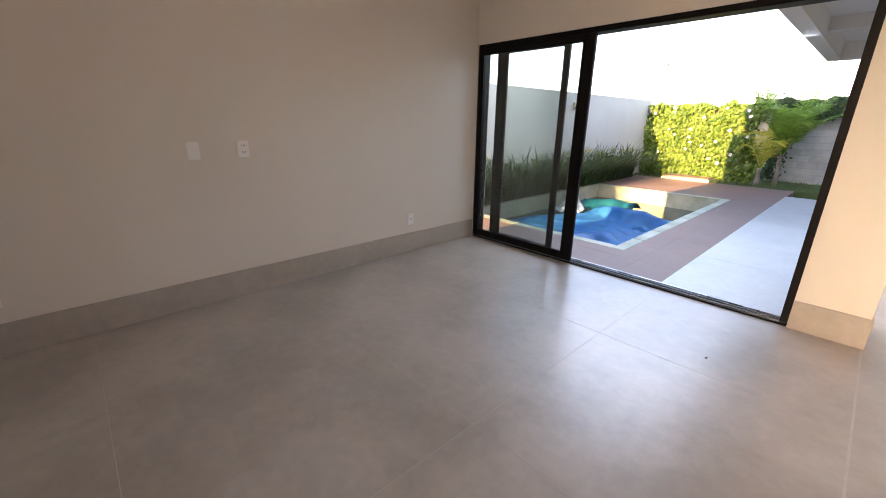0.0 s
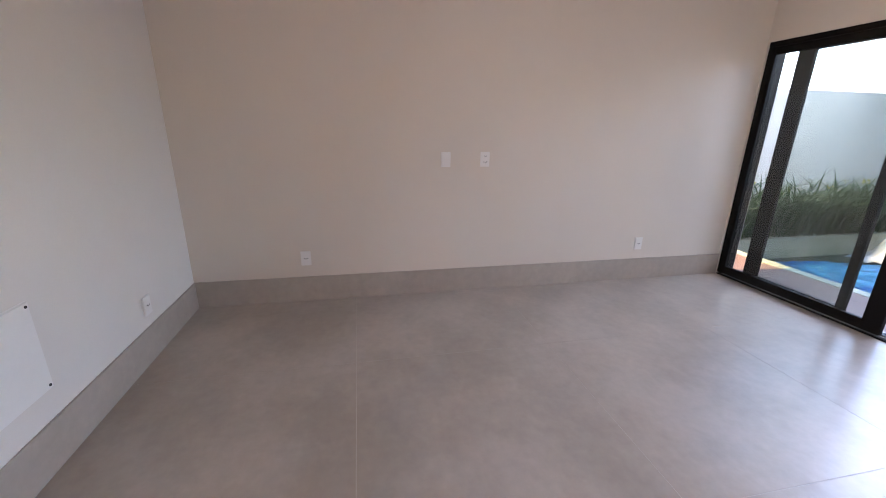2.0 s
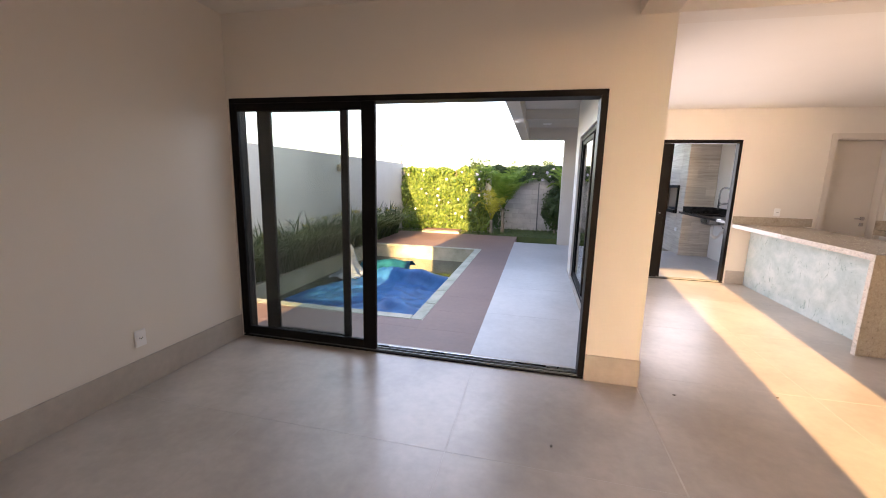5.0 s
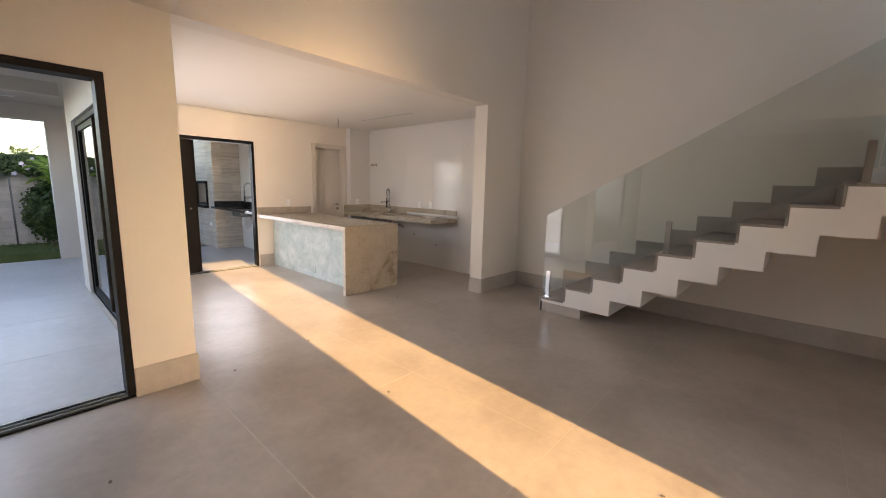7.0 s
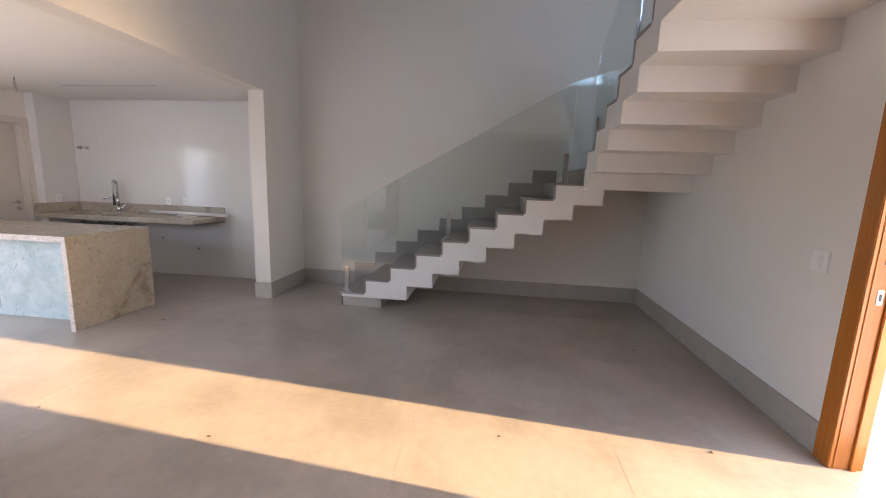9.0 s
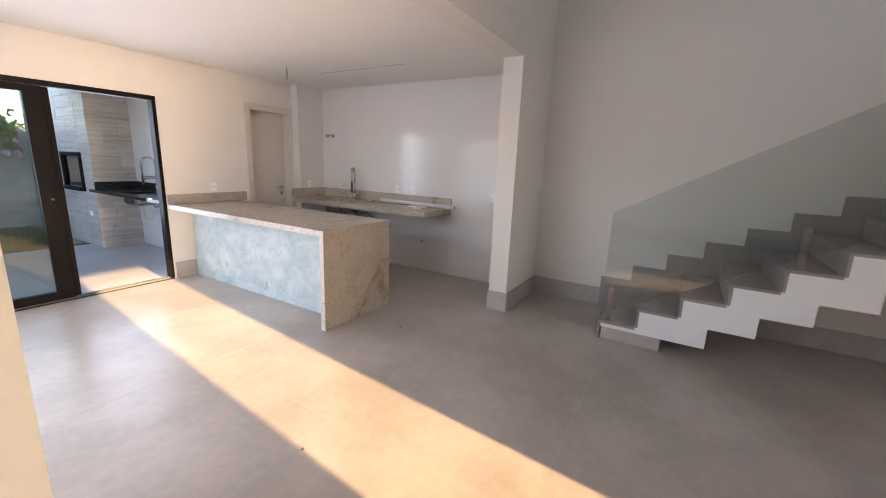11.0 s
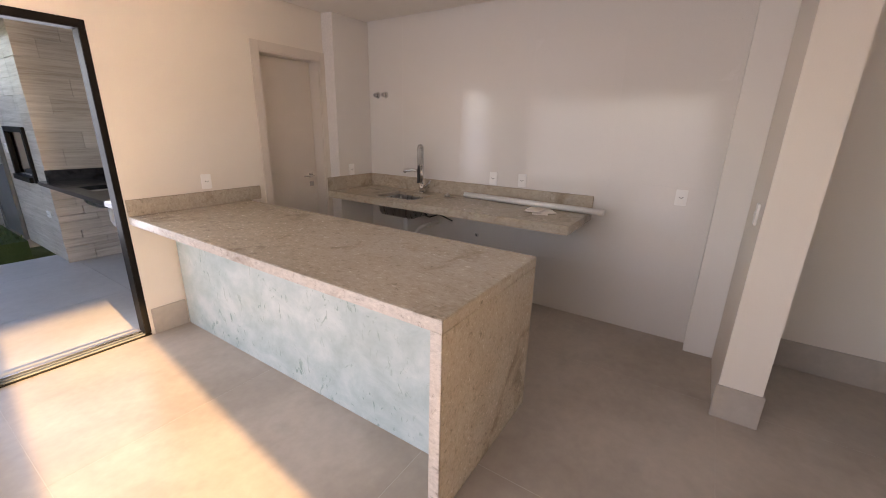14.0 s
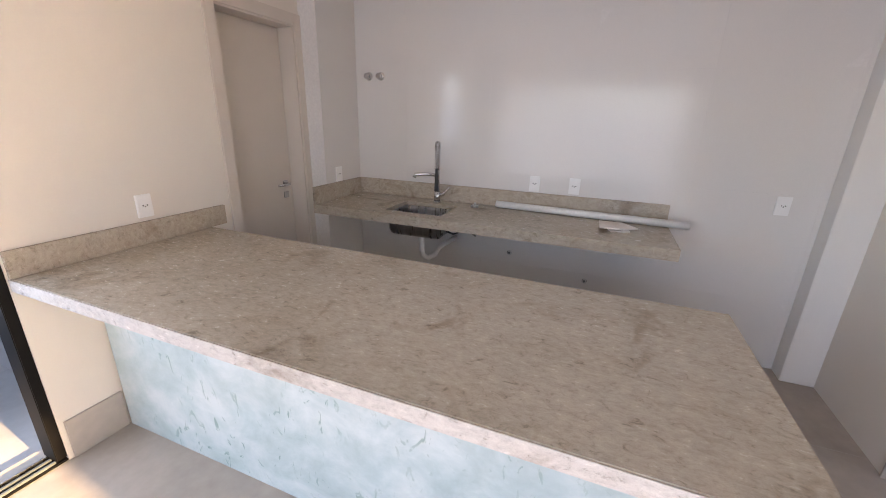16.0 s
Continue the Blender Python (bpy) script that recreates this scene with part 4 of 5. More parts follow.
deck = structure("pool_deck", bm, deck_joint, "reddish-brown porcelain pool deck", "deck")
patio = structure("patio_floor", boxed((2.10, 0.16, -0.56), (6.2, 6.9, -0.034)), grout, "pale porcelain patio floor", "patio")
structure("planter_bed", boxed((WX, 0.16, -0.56), (PX0, 8.1, -0.05)), soil, "narrow bed of dark soil along the wall", "flower bed")
structure("lawn", boxed((WX, 8.1, -0.56), (5.62, 9.8, -0.06)), ground_mat, "strip of lawn below the garden wall", "lawn")
structure("front_pavement", boxed((-1.45, -30, -0.56), (12, YS - 0.2, -0.03)), porch_porcelain, "sunlit pale paving before the front door", "pavement")
structure("garden_wall_west", boxed((WX - 0.2, -8.0, -0.56), (WX, 8.75, 1.92), 0.008), outer_paint, "off-white rendered boundary wall", "garden wall")
structure("garden_wall_hedge", boxed((WX - 0.2, 8.752, -0.56), (1.25, 8.95, 1.75)), outer_paint, "rendered wall behind the flowering hedge", "garden wall")
block_wall = structure("garden_wall_north", boxed((1.25, 9.84, -0.56), (9.0, 10.0, 1.80)), mortar, "bare concrete block boundary wall", "garden wall")
structure("patio_wall_east", boxed((6.2, YN1, -0.05), (6.4, 6.4, 2.72)), white_paint, "white wall of the barbecue patio", "wall")
structure("patio_column", boxed((3.13, 6.85, -0.05), (3.5, 7.15, 2.45), 0.004), outer_paint, "white square patio column", "column")
bm = bmesh.new()
box(bm, (2.12, 0.16, 2.72), (6.4, 7.15, 2.96))
box(bm, (2.12, 0.16, 2.45), (2.30, 7.15, 2.72))
box(bm, (2.30, 6.85, 2.45), (6.4, 7.15, 2.72))
box(bm, (2.30, 4.4, 2.55), (3.16, 4.6, 2.72))
structure("patio_roof", bm, outer_paint, "white patio roof with downstand beams", "roof")
for x, y in ((2.7, 5.3), (2.7, 6.2), (4.6, 5.4)):
    lp = thing("patio_downlight", "small square white recessed ceiling lamp, unlit", "ceiling lamp", "patio lamps", "", (x, y, 2.72))
    part("frame", boxed((-0.09, -0.09, -0.008), (0.09, 0.09, 0), 0.003), white_pvc, lp)
    part("diffuser", boxed((-0.07, -0.07, -0.011), (0.07, 0.07, -0.007), 0.002), plastic, lp)

# ---- barbecue block ----
BX, BY = 5.64, 6.4
bm = wall_mesh("x", BX + 0.014, BX + 0.42, BY + 0.014, 9.3, -0.05, 2.72, [(6.86, 7.58, 0.91, 1.41)])
box(bm, (BX + 0.421, BY + 0.014, -0.05), (7.6, 9.3, 2.72))
bbq = structure("barbecue_block", bm, grout, "barbecue block clad in pale wood-look strips", "barbecue")
shared_strip = {}


def strip(owner, facing, u0, u1, z0, z1, proud):
    key = (round(u1 - u0, 3), round(z1 - z0, 3), round(proud, 3), facing)
    w, h = u1 - u0 - 0.003, z1 - z0 - 0.003
    if key not in shared_strip:
        a, b = ((-w / 2, -proud, -h / 2), (w / 2, 0.013, h / 2)) if facing == "y" else ((-proud, -w / 2, -h / 2), (0.013, w / 2, h / 2))
        shared_strip[key] = mesh_of("cladding_strip", boxed(a, b, 0.0025), cladding)
    o = new("cladding_strip", shared_strip[key])
    o.location = ((u0 + u1) / 2, BY, (z0 + z1) / 2) if facing == "y" else (BX, (u0 + u1) / 2, (z0 + z1) / 2)
    o.parent = owner


rows_z = [-0.03 + 0.183 * k for k in range(16)]
for k, (z0, z1) in enumerate(zip(rows_z, rows_z[1:])):
    proud = random.choice((0.0, 0.006, 0.012))
    cut = BX + 0.18 + 0.2 * (k % 3)
    if z1 < 0.9:                            # rough stacked slips below the counter
        zm = z0 + random.uniform(0.075, 0.11)
        for p, q in ((z0, zm), (zm, z1)):
            c = BX + random.uniform(0.12, 0.42)
            strip(bbq, "y", BX - 0.012, c, p, q, random.uniform(0.0, 0.03))
            strip(bbq, "y", c, 6.199, p, q, random.uniform(0.0, 0.03))
    else:
        strip(bbq, "y", BX - 0.012, cut, z0, z1, proud)
        strip(bbq, "y", cut, 6.199, z0, z1, random.choice((0.0, 0.006)))
    v = BY + 0.014
    cuts = [v, v + 0.5 + 0.35 * (k % 3), v + 1.7 + 0.3 * (k % 2), 9.3]
    for a, b in zip(cuts, cuts[1:]):
        lo, hi = max(a, v), min(b, 9.3)
        for p, q in ((lo, min(hi, 6.82)), (max(lo, 6.82), min(hi, 7.62)), (max(lo, 7.62), min(hi, 8.05)), (max(lo, 9.1), hi)):
            if q - p > 0.05 and not (6.8 < (p + q) / 2 < 7.64 and 0.84 < (z0 + z1) / 2 < 1.46):
                strip(bbq, "x", p, q, z0, z1, 0.0)
    if z0 > 2.1:
        strip(bbq, "x", 8.05, 9.1, z0, z1, 0.0)

grill = thing("barbecue_grill", "dark steel charcoal grill box with skewer rails", "grill", "", "", (BX, 7.22, 1.16))
for a, b in (((-0.03, -0.42, -0.31), (0.05, -0.36, 0.31)), ((-0.03, 0.36, -0.31), (0.05, 0.42, 0.31)), ((-0.03, -0.36, 0.25), (0.05, 0.36, 0.31)), ((-0.06, -0.36, -0.31), (0.05, 0.36, -0.25))):
    part("frame", boxed(a, b, 0.004), black_frame, grill)
bm = boxed((0.05, -0.355, -0.248), (0.40, 0.355, -0.20), 0.004)
part("fire_tray", bm, rubber, grill, "soot-black charcoal tray")
for z in (-0.1, 0.05, 0.17):
    part("rail", tube(bmesh.new(), [(0.20, -0.355, z), (0.20, 0.355, z)], 0.008, 8), steel, grill)

gate = thing("side_gate", "narrow grey-green metal side door with dark frame", "door", "", "", (BX - 0.002, 8.575, -0.03))
part("panel", boxed((-0.03, -0.46, 0.03), (0.0, 0.46, 2.08), 0.003), gate_metal, gate)
for a, b in (((-0.045, -0.53, 0), (0.0, -0.46, 2.15)), ((-0.045, 0.46, 0), (0.0, 0.53, 2.15)), ((-0.045, -0.46, 2.08), (0.0, 0.46, 2.15))):
    part("gate_frame", boxed(a, b, 0.004), gate_metal, gate)
part("handle", tube(bmesh.new(), [(-0.03, -0.38, 1.02), (-0.075, -0.38, 1.02), (-0.075, -0.26, 1.02)], 0.009, 10), steel, gate)
plate("wall_socket", "white power socket on the clad barbecue wall", "socket", (BX, 6.72, 0.5), "-x", 0.115, 0.075)
plate("light_switch", "white switch plate on the clad barbecue wall", "switch", (BX, 7.84, 1.2), "-x")

bc = thing("patio_counter", "polished black granite counter with low splashback", "counter", "", "", (5.9, 5.2, 0.92))
SX0, SX1, SY_0, SY_1 = 5.68, 6.0, 5.2, 5.62
bm = bmesh.new()
for a, b in (((5.55, 4.06), (SX0, 6.385)), ((SX1, 4.06), (6.198, 6.385)), ((SX0, 4.06), (SX1, SY_0)), ((SX0, SY_1), (SX1, 6.385))):
    box(bm, (a[0] - 5.9, a[1] - 5.2, -0.04), (b[0] - 5.9, b[1] - 5.2, 0))
bmesh.ops.remove_doubles(bm, verts=bm.verts, dist=0.0005)
part("worktop", bm, black_stone, bc)
part("splashback", boxed((6.178 - 5.9, 4.06 - 5.2, 0.0005), (6.198 - 5.9, 6.385 - 5.2, 0.11), 0.002), black_stone, bc)
part("splashback", boxed((5.62 - 5.9, 6.365 - 5.2, 0.0005), (6.1775 - 5.9, 6.385 - 5.2, 0.11), 0.002), black_stone, bc)
ps = thing("patio_sink", "steel sink with white plastic trap under the black counter", "sink", "", "", (5.84, 5.41, 0.88))
bm = bowl(SX0, SX1, SY_0, SY_1, 0.878, 0.13)
bmesh.ops.translate(bm, verts=bm.verts, vec=(-5.84, -5.41, -0.88))
part("bowl", bm, steel, ps)
part("trap", tube(bmesh.new(), [(0, 0, -0.135), (0, 0, -0.30), (0.02, 0.0, -0.35), (0.07, 0, -0.38), (0.12, 0, -0.35), (0.16, 0.02, -0.28), (0.34, 0.06, -0.26)], 0.024, 12), white_pvc, ps, "white plastic trap")
part("hose", tube(bmesh.new(), [(0.16, 0.1, -0.05), (0.2, 0.05, -0.2), (0.3, 0.1, -0.17), (0.35, 0.12, -0.2)], 0.007, 8), rubber, ps, "black hose")
spring_faucet(6.08, 5.42, 0.92, 0.2, 0.52, 0.09, (-0.97, 0.24))

# ---- pool ----
pool = thing("swimming_pool", "small rectangular pool with pale stone coping and green water", "pool", "", "", (0.07, 3.36, 0))


def pool_part(name, bm, material, label=""):
    bmesh.ops.translate(bm, verts=bm.verts, vec=(-0.07, -3.36, 0))
    return part(name, bm, material, pool, label)


ix0, ix1, iy0, iy1 = PX0 + CW, PX1 - CW, PY0 + CW, PY1 - CW
for a, b in (((PX0, PY0, -1.5), (ix0, PY1, -0.085)), ((ix1, PY0, -1.5), (PX1, PY1, -0.085)), ((ix0, PY0, -1.5), (ix1, iy0, -0.085)), ((ix0, iy1, -1.5), (ix1, PY1, -0.085))):
    pool_part("pool_wall", boxed(a, b), pool_stone)
pool_part("pool_floor", boxed((ix0, iy0, -1.55), (ix1, iy1, -1.45)), pool_stone)
pool_part("bench", boxed((ix0, iy0, -1.45), (ix0 + 0.45, iy1, -0.62), 0.01), pool_stone)
pool_part("water", boxed((ix0 + 0.001, iy0 + 0.001, -0.5), (ix1 - 0.001, iy1 - 0.001, -0.36)), water, "still greenish water")
n_long, n_short = 8, 5
for k in range(n_long):
    y0, y1 = PY0 + (PY1 - PY0) * k / n_long, PY0 + (PY1 - PY0) * (k + 1) / n_long
    for a, b in ((PX0, ix0 + 0.02), (ix1 - 0.02, PX1)):
        pool_part("coping_stone", boxed((a, y0 + 0.002, -0.084), (b, y1 - 0.002, GZ + 0.004), 0.005), pool_stone)
for k in range(n_short):
    x0, x1 = ix0 + 0.02 + (ix1 - ix0 - 0.04) * k / n_short, ix0 + 0.02 + (ix1 - ix0 - 0.04) * (k + 1) / n_short
    for a, b in ((PY0, iy0 + 0.02), (iy1 - 0.02, PY1)):
        pool_part("coping_stone", boxed((x0 + 0.002, a, -0.084), (x1 - 0.002, b, GZ + 0.004), 0.005), pool_stone)


def cloth(name, owner, x0, x1, y0, y1, nx, ny, height, material, label=""):
    """A crumpled sheet: a grid lifted by a height function, with a little thickness."""
    bm = bmesh.new()
    grid = [[bm.verts.new(height(x0 + (x1 - x0) * i / nx, y0 + (y1 - y0) * j / ny)) for j in range(ny + 1)] for i in range(nx + 1)]
    for i in range(nx):
        for j in range(ny):
            bm.faces.new((grid[i][j], grid[i + 1][j], grid[i + 1][j + 1], grid[i][j + 1])).smooth = True
    bmesh.ops.solidify(bm, geom=bm.faces[:], thickness=0.008)
    return part(name, bm, material, owner, label)


def cover_height(x, y):
    n1 = noise.noise(Vector((x * 1.5, y * 1.2, 0.3)))
    crease = abs(noise.noise(Vector((x * 2.2 + y * 1.1, y * 1.7 - x, 2.0))))
    w = n1 * 0.035 - 0.07 * min(crease, 0.3) + noise.noise(Vector((x * 7.0, y * 6.0, 4.0))) * 0.008
    r1 = 0.21 * math.exp(-(abs(y - 3.50 + 0.34 * x + 0.10 * math.sin(4 * x)) / 0.15) ** 3) * (0.5 + 0.5 * math.tanh(3.5 * (x + 0.25)))
    r2 = 0.06 * math.exp(-((y - 2.45 + 0.55 * x) / 0.13) ** 2) * (0.5 + 0.5 * math.tanh(3 * (x - 0.25)))
    r3 = 0.05 * math.exp(-((y - 1.75 - 0.5 * x) / 0.12) ** 2) * (0.5 + 0.5 * math.tanh(3 * (x - 0.1)))
    far = 0.28 * math.sin(x * 2.1 + 0.6) + 0.12 * noise.noise(Vector((x * 2.4, 0, 5)))
    s = max(0.0, (y - 2.0) / 1.75)
    west = 0.62 * max(0.0, 1 - (x - ix0) / 0.9) * (0.35 + 0.65 * s)
    return (x + west - 0.07, y + far * s - 3.36, -0.29 + max(w, -0.05) + r1 + r2 + r3)


cover = thing("pool_cover", "crumpled blue plastic pool cover floating half folded", "pool cover", "", "", (0.07, 3.36, 0))
cloth("sheet", cover, ix0 + 0.1, ix1 - 0.06, iy0 + 0.04, 3.75, 90, 100, cover_height, cover_blue)


def fold_height(x, y):
    w = noise.noise(Vector((x * 3.0, y * 3.0, 8.0))) * 0.06 + noise.noise(Vector((x * 8.0, y * 8.0, 3.0))) * 0.015
    return (x - 0.07 + 0.08 * noise.noise(Vector((y * 3, x, 1))), y - 3.36 + 0.14 * math.sin(2.8 * x + 1), -0.27 + max(w, -0.06) + 0.17 * math.exp(-((y - 4.05) / 0.16) ** 2))


cloth("turned_fold", cover, -0.62, 0.30, 3.75, 4.35, 44, 30, fold_height, cover_teal, "teal underside of the folded cover")


def flap_height(x, y):
    r = math.hypot((x + 0.72) / 0.13, (y - 3.62) / 0.17)
    return (x - 0.07 + 0.03 * noise.noise(Vector((x * 8, y * 8, 1))), y - 3.36, -0.30 + 0.52 * math.exp(-r * r) + 0.05 * noise.noise(Vector((x * 9, y * 9, 3))))


cloth("end_flap", cover, -1.0, -0.45, 3.25, 4.0, 30, 34, flap_height, white_sheet, "white end flap standing up")

hatch = thing("deck_hatch", "low reddish-brown hatch with pale edges on the deck", "hatch", "", "", (-0.08, 8.28, GZ))
part("curb", boxed((-0.55, -0.27, -0.002), (0.55, 0.27, 0.055), 0.006), pool_stone, hatch, "pale stone edge")
part("lid", boxed((-0.52, -0.24, 0.0555), (0.52, 0.24, 0.085), 0.006), deck_mat, hatch)
for y, z in ((4.55, 1.65), (8.55, 1.65)):
    wl = thing("wall_lamp", "small dark up-and-down wall lamp, unlit", "wall lamp", "wall lamps", "", (WX, y, z))
    part("body", boxed((0.015, -0.045, -0.07), (0.10, 0.045, 0.07), 0.005), gate_metal, wl)
    part("bracket", boxed((0, -0.03, -0.03), (0.015, 0.03, 0.03), 0.002), gate_metal, wl)


# ---- plants ----
def leaf_cloud(points, normals, sizes, seed, aspect=0.75, fold=0.25):
    """Many small folded leaves as one mesh: six vertices and four triangles each."""
    rng = np.random.default_rng(seed)
    n = len(points)
    nrm = normals + rng.normal(0, 0.45, (n, 3))
    nrm /= np.linalg.norm(nrm, axis=1)[:, None]
    ref = rng.normal(0, 1, (n, 3)) * 0.7 + np.array((0, 0, -1.0))
    along = ref - (ref * nrm).sum(1)[:, None] * nrm
    along /= np.linalg.norm(along, axis=1)[:, None]
    side = np.cross(nrm, along)
    s = sizes[:, None]
    p0, p3 = points - along * s * 0.5, points + along * s * 0.55
    lift = nrm * s * fold
    q1, q2 = points - along * s * 0.18 + side * s * aspect * 0.5 + lift * 0.5, points + along * s * 0.2 + side * s * aspect * 0.36 + lift * 0.5
    r1, r2 = points - along * s * 0.18 - side * s * aspect * 0.5 + lift * 0.5, points + along * s * 0.2 - side * s * aspect * 0.36 + lift * 0.5
    v = np.stack([p0, q1, q2, p3, r2, r1], 1).reshape(-1, 3)
    base = np.arange(n)[:, None] * 6
    f = np.concatenate([base + np.array([[0, 1, 2, 3]]), base + np.array([[0, 3, 4, 5]])])
    me = bpy.data.meshes.new("foliage")
    me.from_pydata(v.tolist(), [], f.tolist())
    return me


def foliage(owner, name, me, material, label=""):
    me.materials.append(material)
    o = new(name, me)
    o.parent = owner
    return tagged(o, label)


rng = np.random.default_rng(4)
hedge = thing("flowering_hedge", "tall leafy creeper hedge with pale lilac flowers", "hedge")
n = 12000
hx, hz = rng.uniform(WX + 0.02, 1.3, n), rng.uniform(-0.03, 1.95, n)
bulge = np.array([noise.noise(Vector((x * 2.2, z * 2.2, 1.0))) * 0.16 + noise.noise(Vector((x * 6, z * 6, 4.0))) * 0.07 for x, z in zip(hx, hz)])
top_line = np.array([1.80 + 0.09 * noise.noise(Vector((x * 3, 0, 9.0))) + 0.05 * noise.noise(Vector((x * 11, 0, 3.0))) for x in hx])
keep = hz < top_line
right_edge = 1.12 + 0.16 * np.sin(hz * 4.0) + 0.1 * rng.normal(0, 1, n)
keep &= hx < right_edge
hy = 8.52 - bulge + rng.uniform(0, 0.2, n)
pts = np.stack([hx, hy, hz], 1)[keep]
foliage(hedge, "leaves", leaf_cloud(pts, np.tile((0, -1.0, 0.25), (len(pts), 1)), rng.uniform(0.05, 0.10, len(pts)), 5), hedge_leaf)
stems = bmesh.new()
for k in range(9):
    x = -1.3 + 0.29 * k
    tube(stems, [(x, 8.7, -0.06), (x + 0.06, 8.68, 0.5), (x - 0.05, 8.66, 1.1), (x + 0.08, 8.66, 1.7)], 0.012, 6)
part("stems", stems, bark, hedge)


def flower_mesh():
    bm = bmesh.new()
    c = bm.verts.new((0, 0.03, 0))
    ring = []
    for k in range(10):
        a = math.tau * k / 10
        r = 0.05 if k % 2 == 0 else 0.036
        ring.append(bm.verts.new((r * math.cos(a), -0.01 if k % 2 else -0.022, r * math.sin(a))))
    for k in range(10):
        bm.faces.new((c, ring[k], ring[(k + 1) % 10]))
    return mesh_of("flower", bm, lilac)


fm = flower_mesh()
for k in range(22):
    x, z = rng.uniform(-1.3, 1.0), rng.uniform(0.35, 1.75)
    f = new("flower", fm)
    f.location = (x, 8.30 - noise.noise(Vector((x * 2.2, z * 2.2, 1.0))) * 0.16, z)
    f.rotation_euler = (rng.normal(0, 0.3), 0, rng.normal(0, 0.4))
    f.scale = (rng.uniform(0.7, 1.0),) * 3
    f.parent = hedge

vine = thing("wall_creeper", "dark leafy creeper hanging over the block wall", "creeper")
n = 5200
vx = rng.uniform(1.0, 5.2, n)
hang = np.array([0.42 + 0.32 * noise.noise(Vector((x * 1.7, 0, 2.0))) + 0.22 * noise.noise(Vector((x * 6.0, 0, 6.0))) for x in vx])
vz = 1.93 + 0.08 * np.array([noise.noise(Vector((x * 4, 0, 0.5))) for x in vx]) - hang * rng.uniform(0, 1, n) ** 1.2
pts = np.stack([vx, 9.78 - rng.uniform(0, 0.22, n), vz], 1)
foliage(vine, "leaves", leaf_cloud(pts, np.tile((0, -1.0, 0.3), (len(pts), 1)), rng.uniform(0.05, 0.09, n), 7), vine_leaf)
n = 900
pts = np.stack([1.32 + rng.normal(0, 0.12, n), 9.7 - rng.uniform(0, 0.15, n), rng.uniform(0, 1.5, n)], 1)
foliage(vine, "trailing_leaves", leaf_cloud(pts, np.tile((0, -1.0, 0.3), (n, 1)), rng.uniform(0.05, 0.08, n), 9), vine_leaf)
for k in range(16):
    f = new("flower", fm)
    f.location = (rng.uniform(2.0, 4.6), 9.55, rng.uniform(1.45, 1.9))
    f.rotation_euler = (rng.normal(0, 0.3), 0, rng.normal(0, 0.4))
    f.parent = vine

bush = thing("flowering_bush", "leafy bush with purple and pink flowers over the block wall", "bush")
n = 3000
bx, bz = rng.uniform(4.1, 5.6, n), rng.uniform(1.15, 2.2, n)
rag = np.array([noise.noise(Vector((x * 3.1, z * 3.1, 7.0))) + 0.5 * noise.noise(Vector((x * 9, z * 9, 2.0))) for x, z in zip(bx, bz)])
keep = rag > (np.abs(bz - 1.75) - 0.30)
pts = np.stack([bx, 9.74 - rng.uniform(0, 0.3, n), bz], 1)[keep]
foliage(bush, "leaves", leaf_cloud(pts, np.tile((0, -1.0, 0.3), (len(pts), 1)), rng.uniform(0.05, 0.10, len(pts)), 13), hedge_leaf)
branch = bmesh.new()
for k in range(5):
    x = 4.35 + 0.28 * k
    tube(branch, [(x, 10.15, -0.4), (x, 10.15, 1.7), (x + 0.05, 9.85, 2.0), (x + 0.1, 9.62, 1.75)], 0.012, 6)
part("branches", branch, bark, bush)
pm = fm.copy()
pm.materials.clear()
pm.materials.append(purple)
for k in range(34):
    f = new("flower", pm)
    f.location = (rng.uniform(4.3, 5.55), 9.42, rng.uniform(1.25, 2.05))
    f.rotation_euler = (rng.normal(0, 0.4), 0, rng.normal(0, 0.5))
    f.scale = (rng.uniform(0.9, 1.5),) * 3
    f.parent = bush

shrub = thing("green_shrub", "dense dark green shrub beside the patio column", "shrub", "", "", (3.15, 9.3, -0.06))
n = 2600
u = rng.normal(0, 1, (n, 3))
u /= np.linalg.norm(u, axis=1)[:, None]
rad = rng.uniform(0.6, 1.0, n)[:, None] * (1 + 0.25 * np.array([noise.noise(Vector(p) * 2.4) for p in u])[:, None])
pts = u * rad * np.array((0.42, 0.3, 0.68)) + np.array((0, 0, 0.75))
foliage(shrub, "leaves", leaf_cloud(pts, u, rng.uniform(0.05, 0.09, n), 11), vine_leaf)
part("stem", tube(bmesh.new(), [(0, 0, -0.01), (0.02, 0, 0.35), (-0.02, 0.02, 0.8)], 0.025, 8, radii=[0.03, 0.022, 0.012]), bark, shrub)
pole = thing("fence_pole", "thin dark metal pole by the block wall", "pole", "", "", (2.62, 9.55, -0.06))
part("shaft", tube(bmesh.new(), [(0, 0, 0), (0, 0, 1.5)], 0.018, 10), gate_metal, pole)


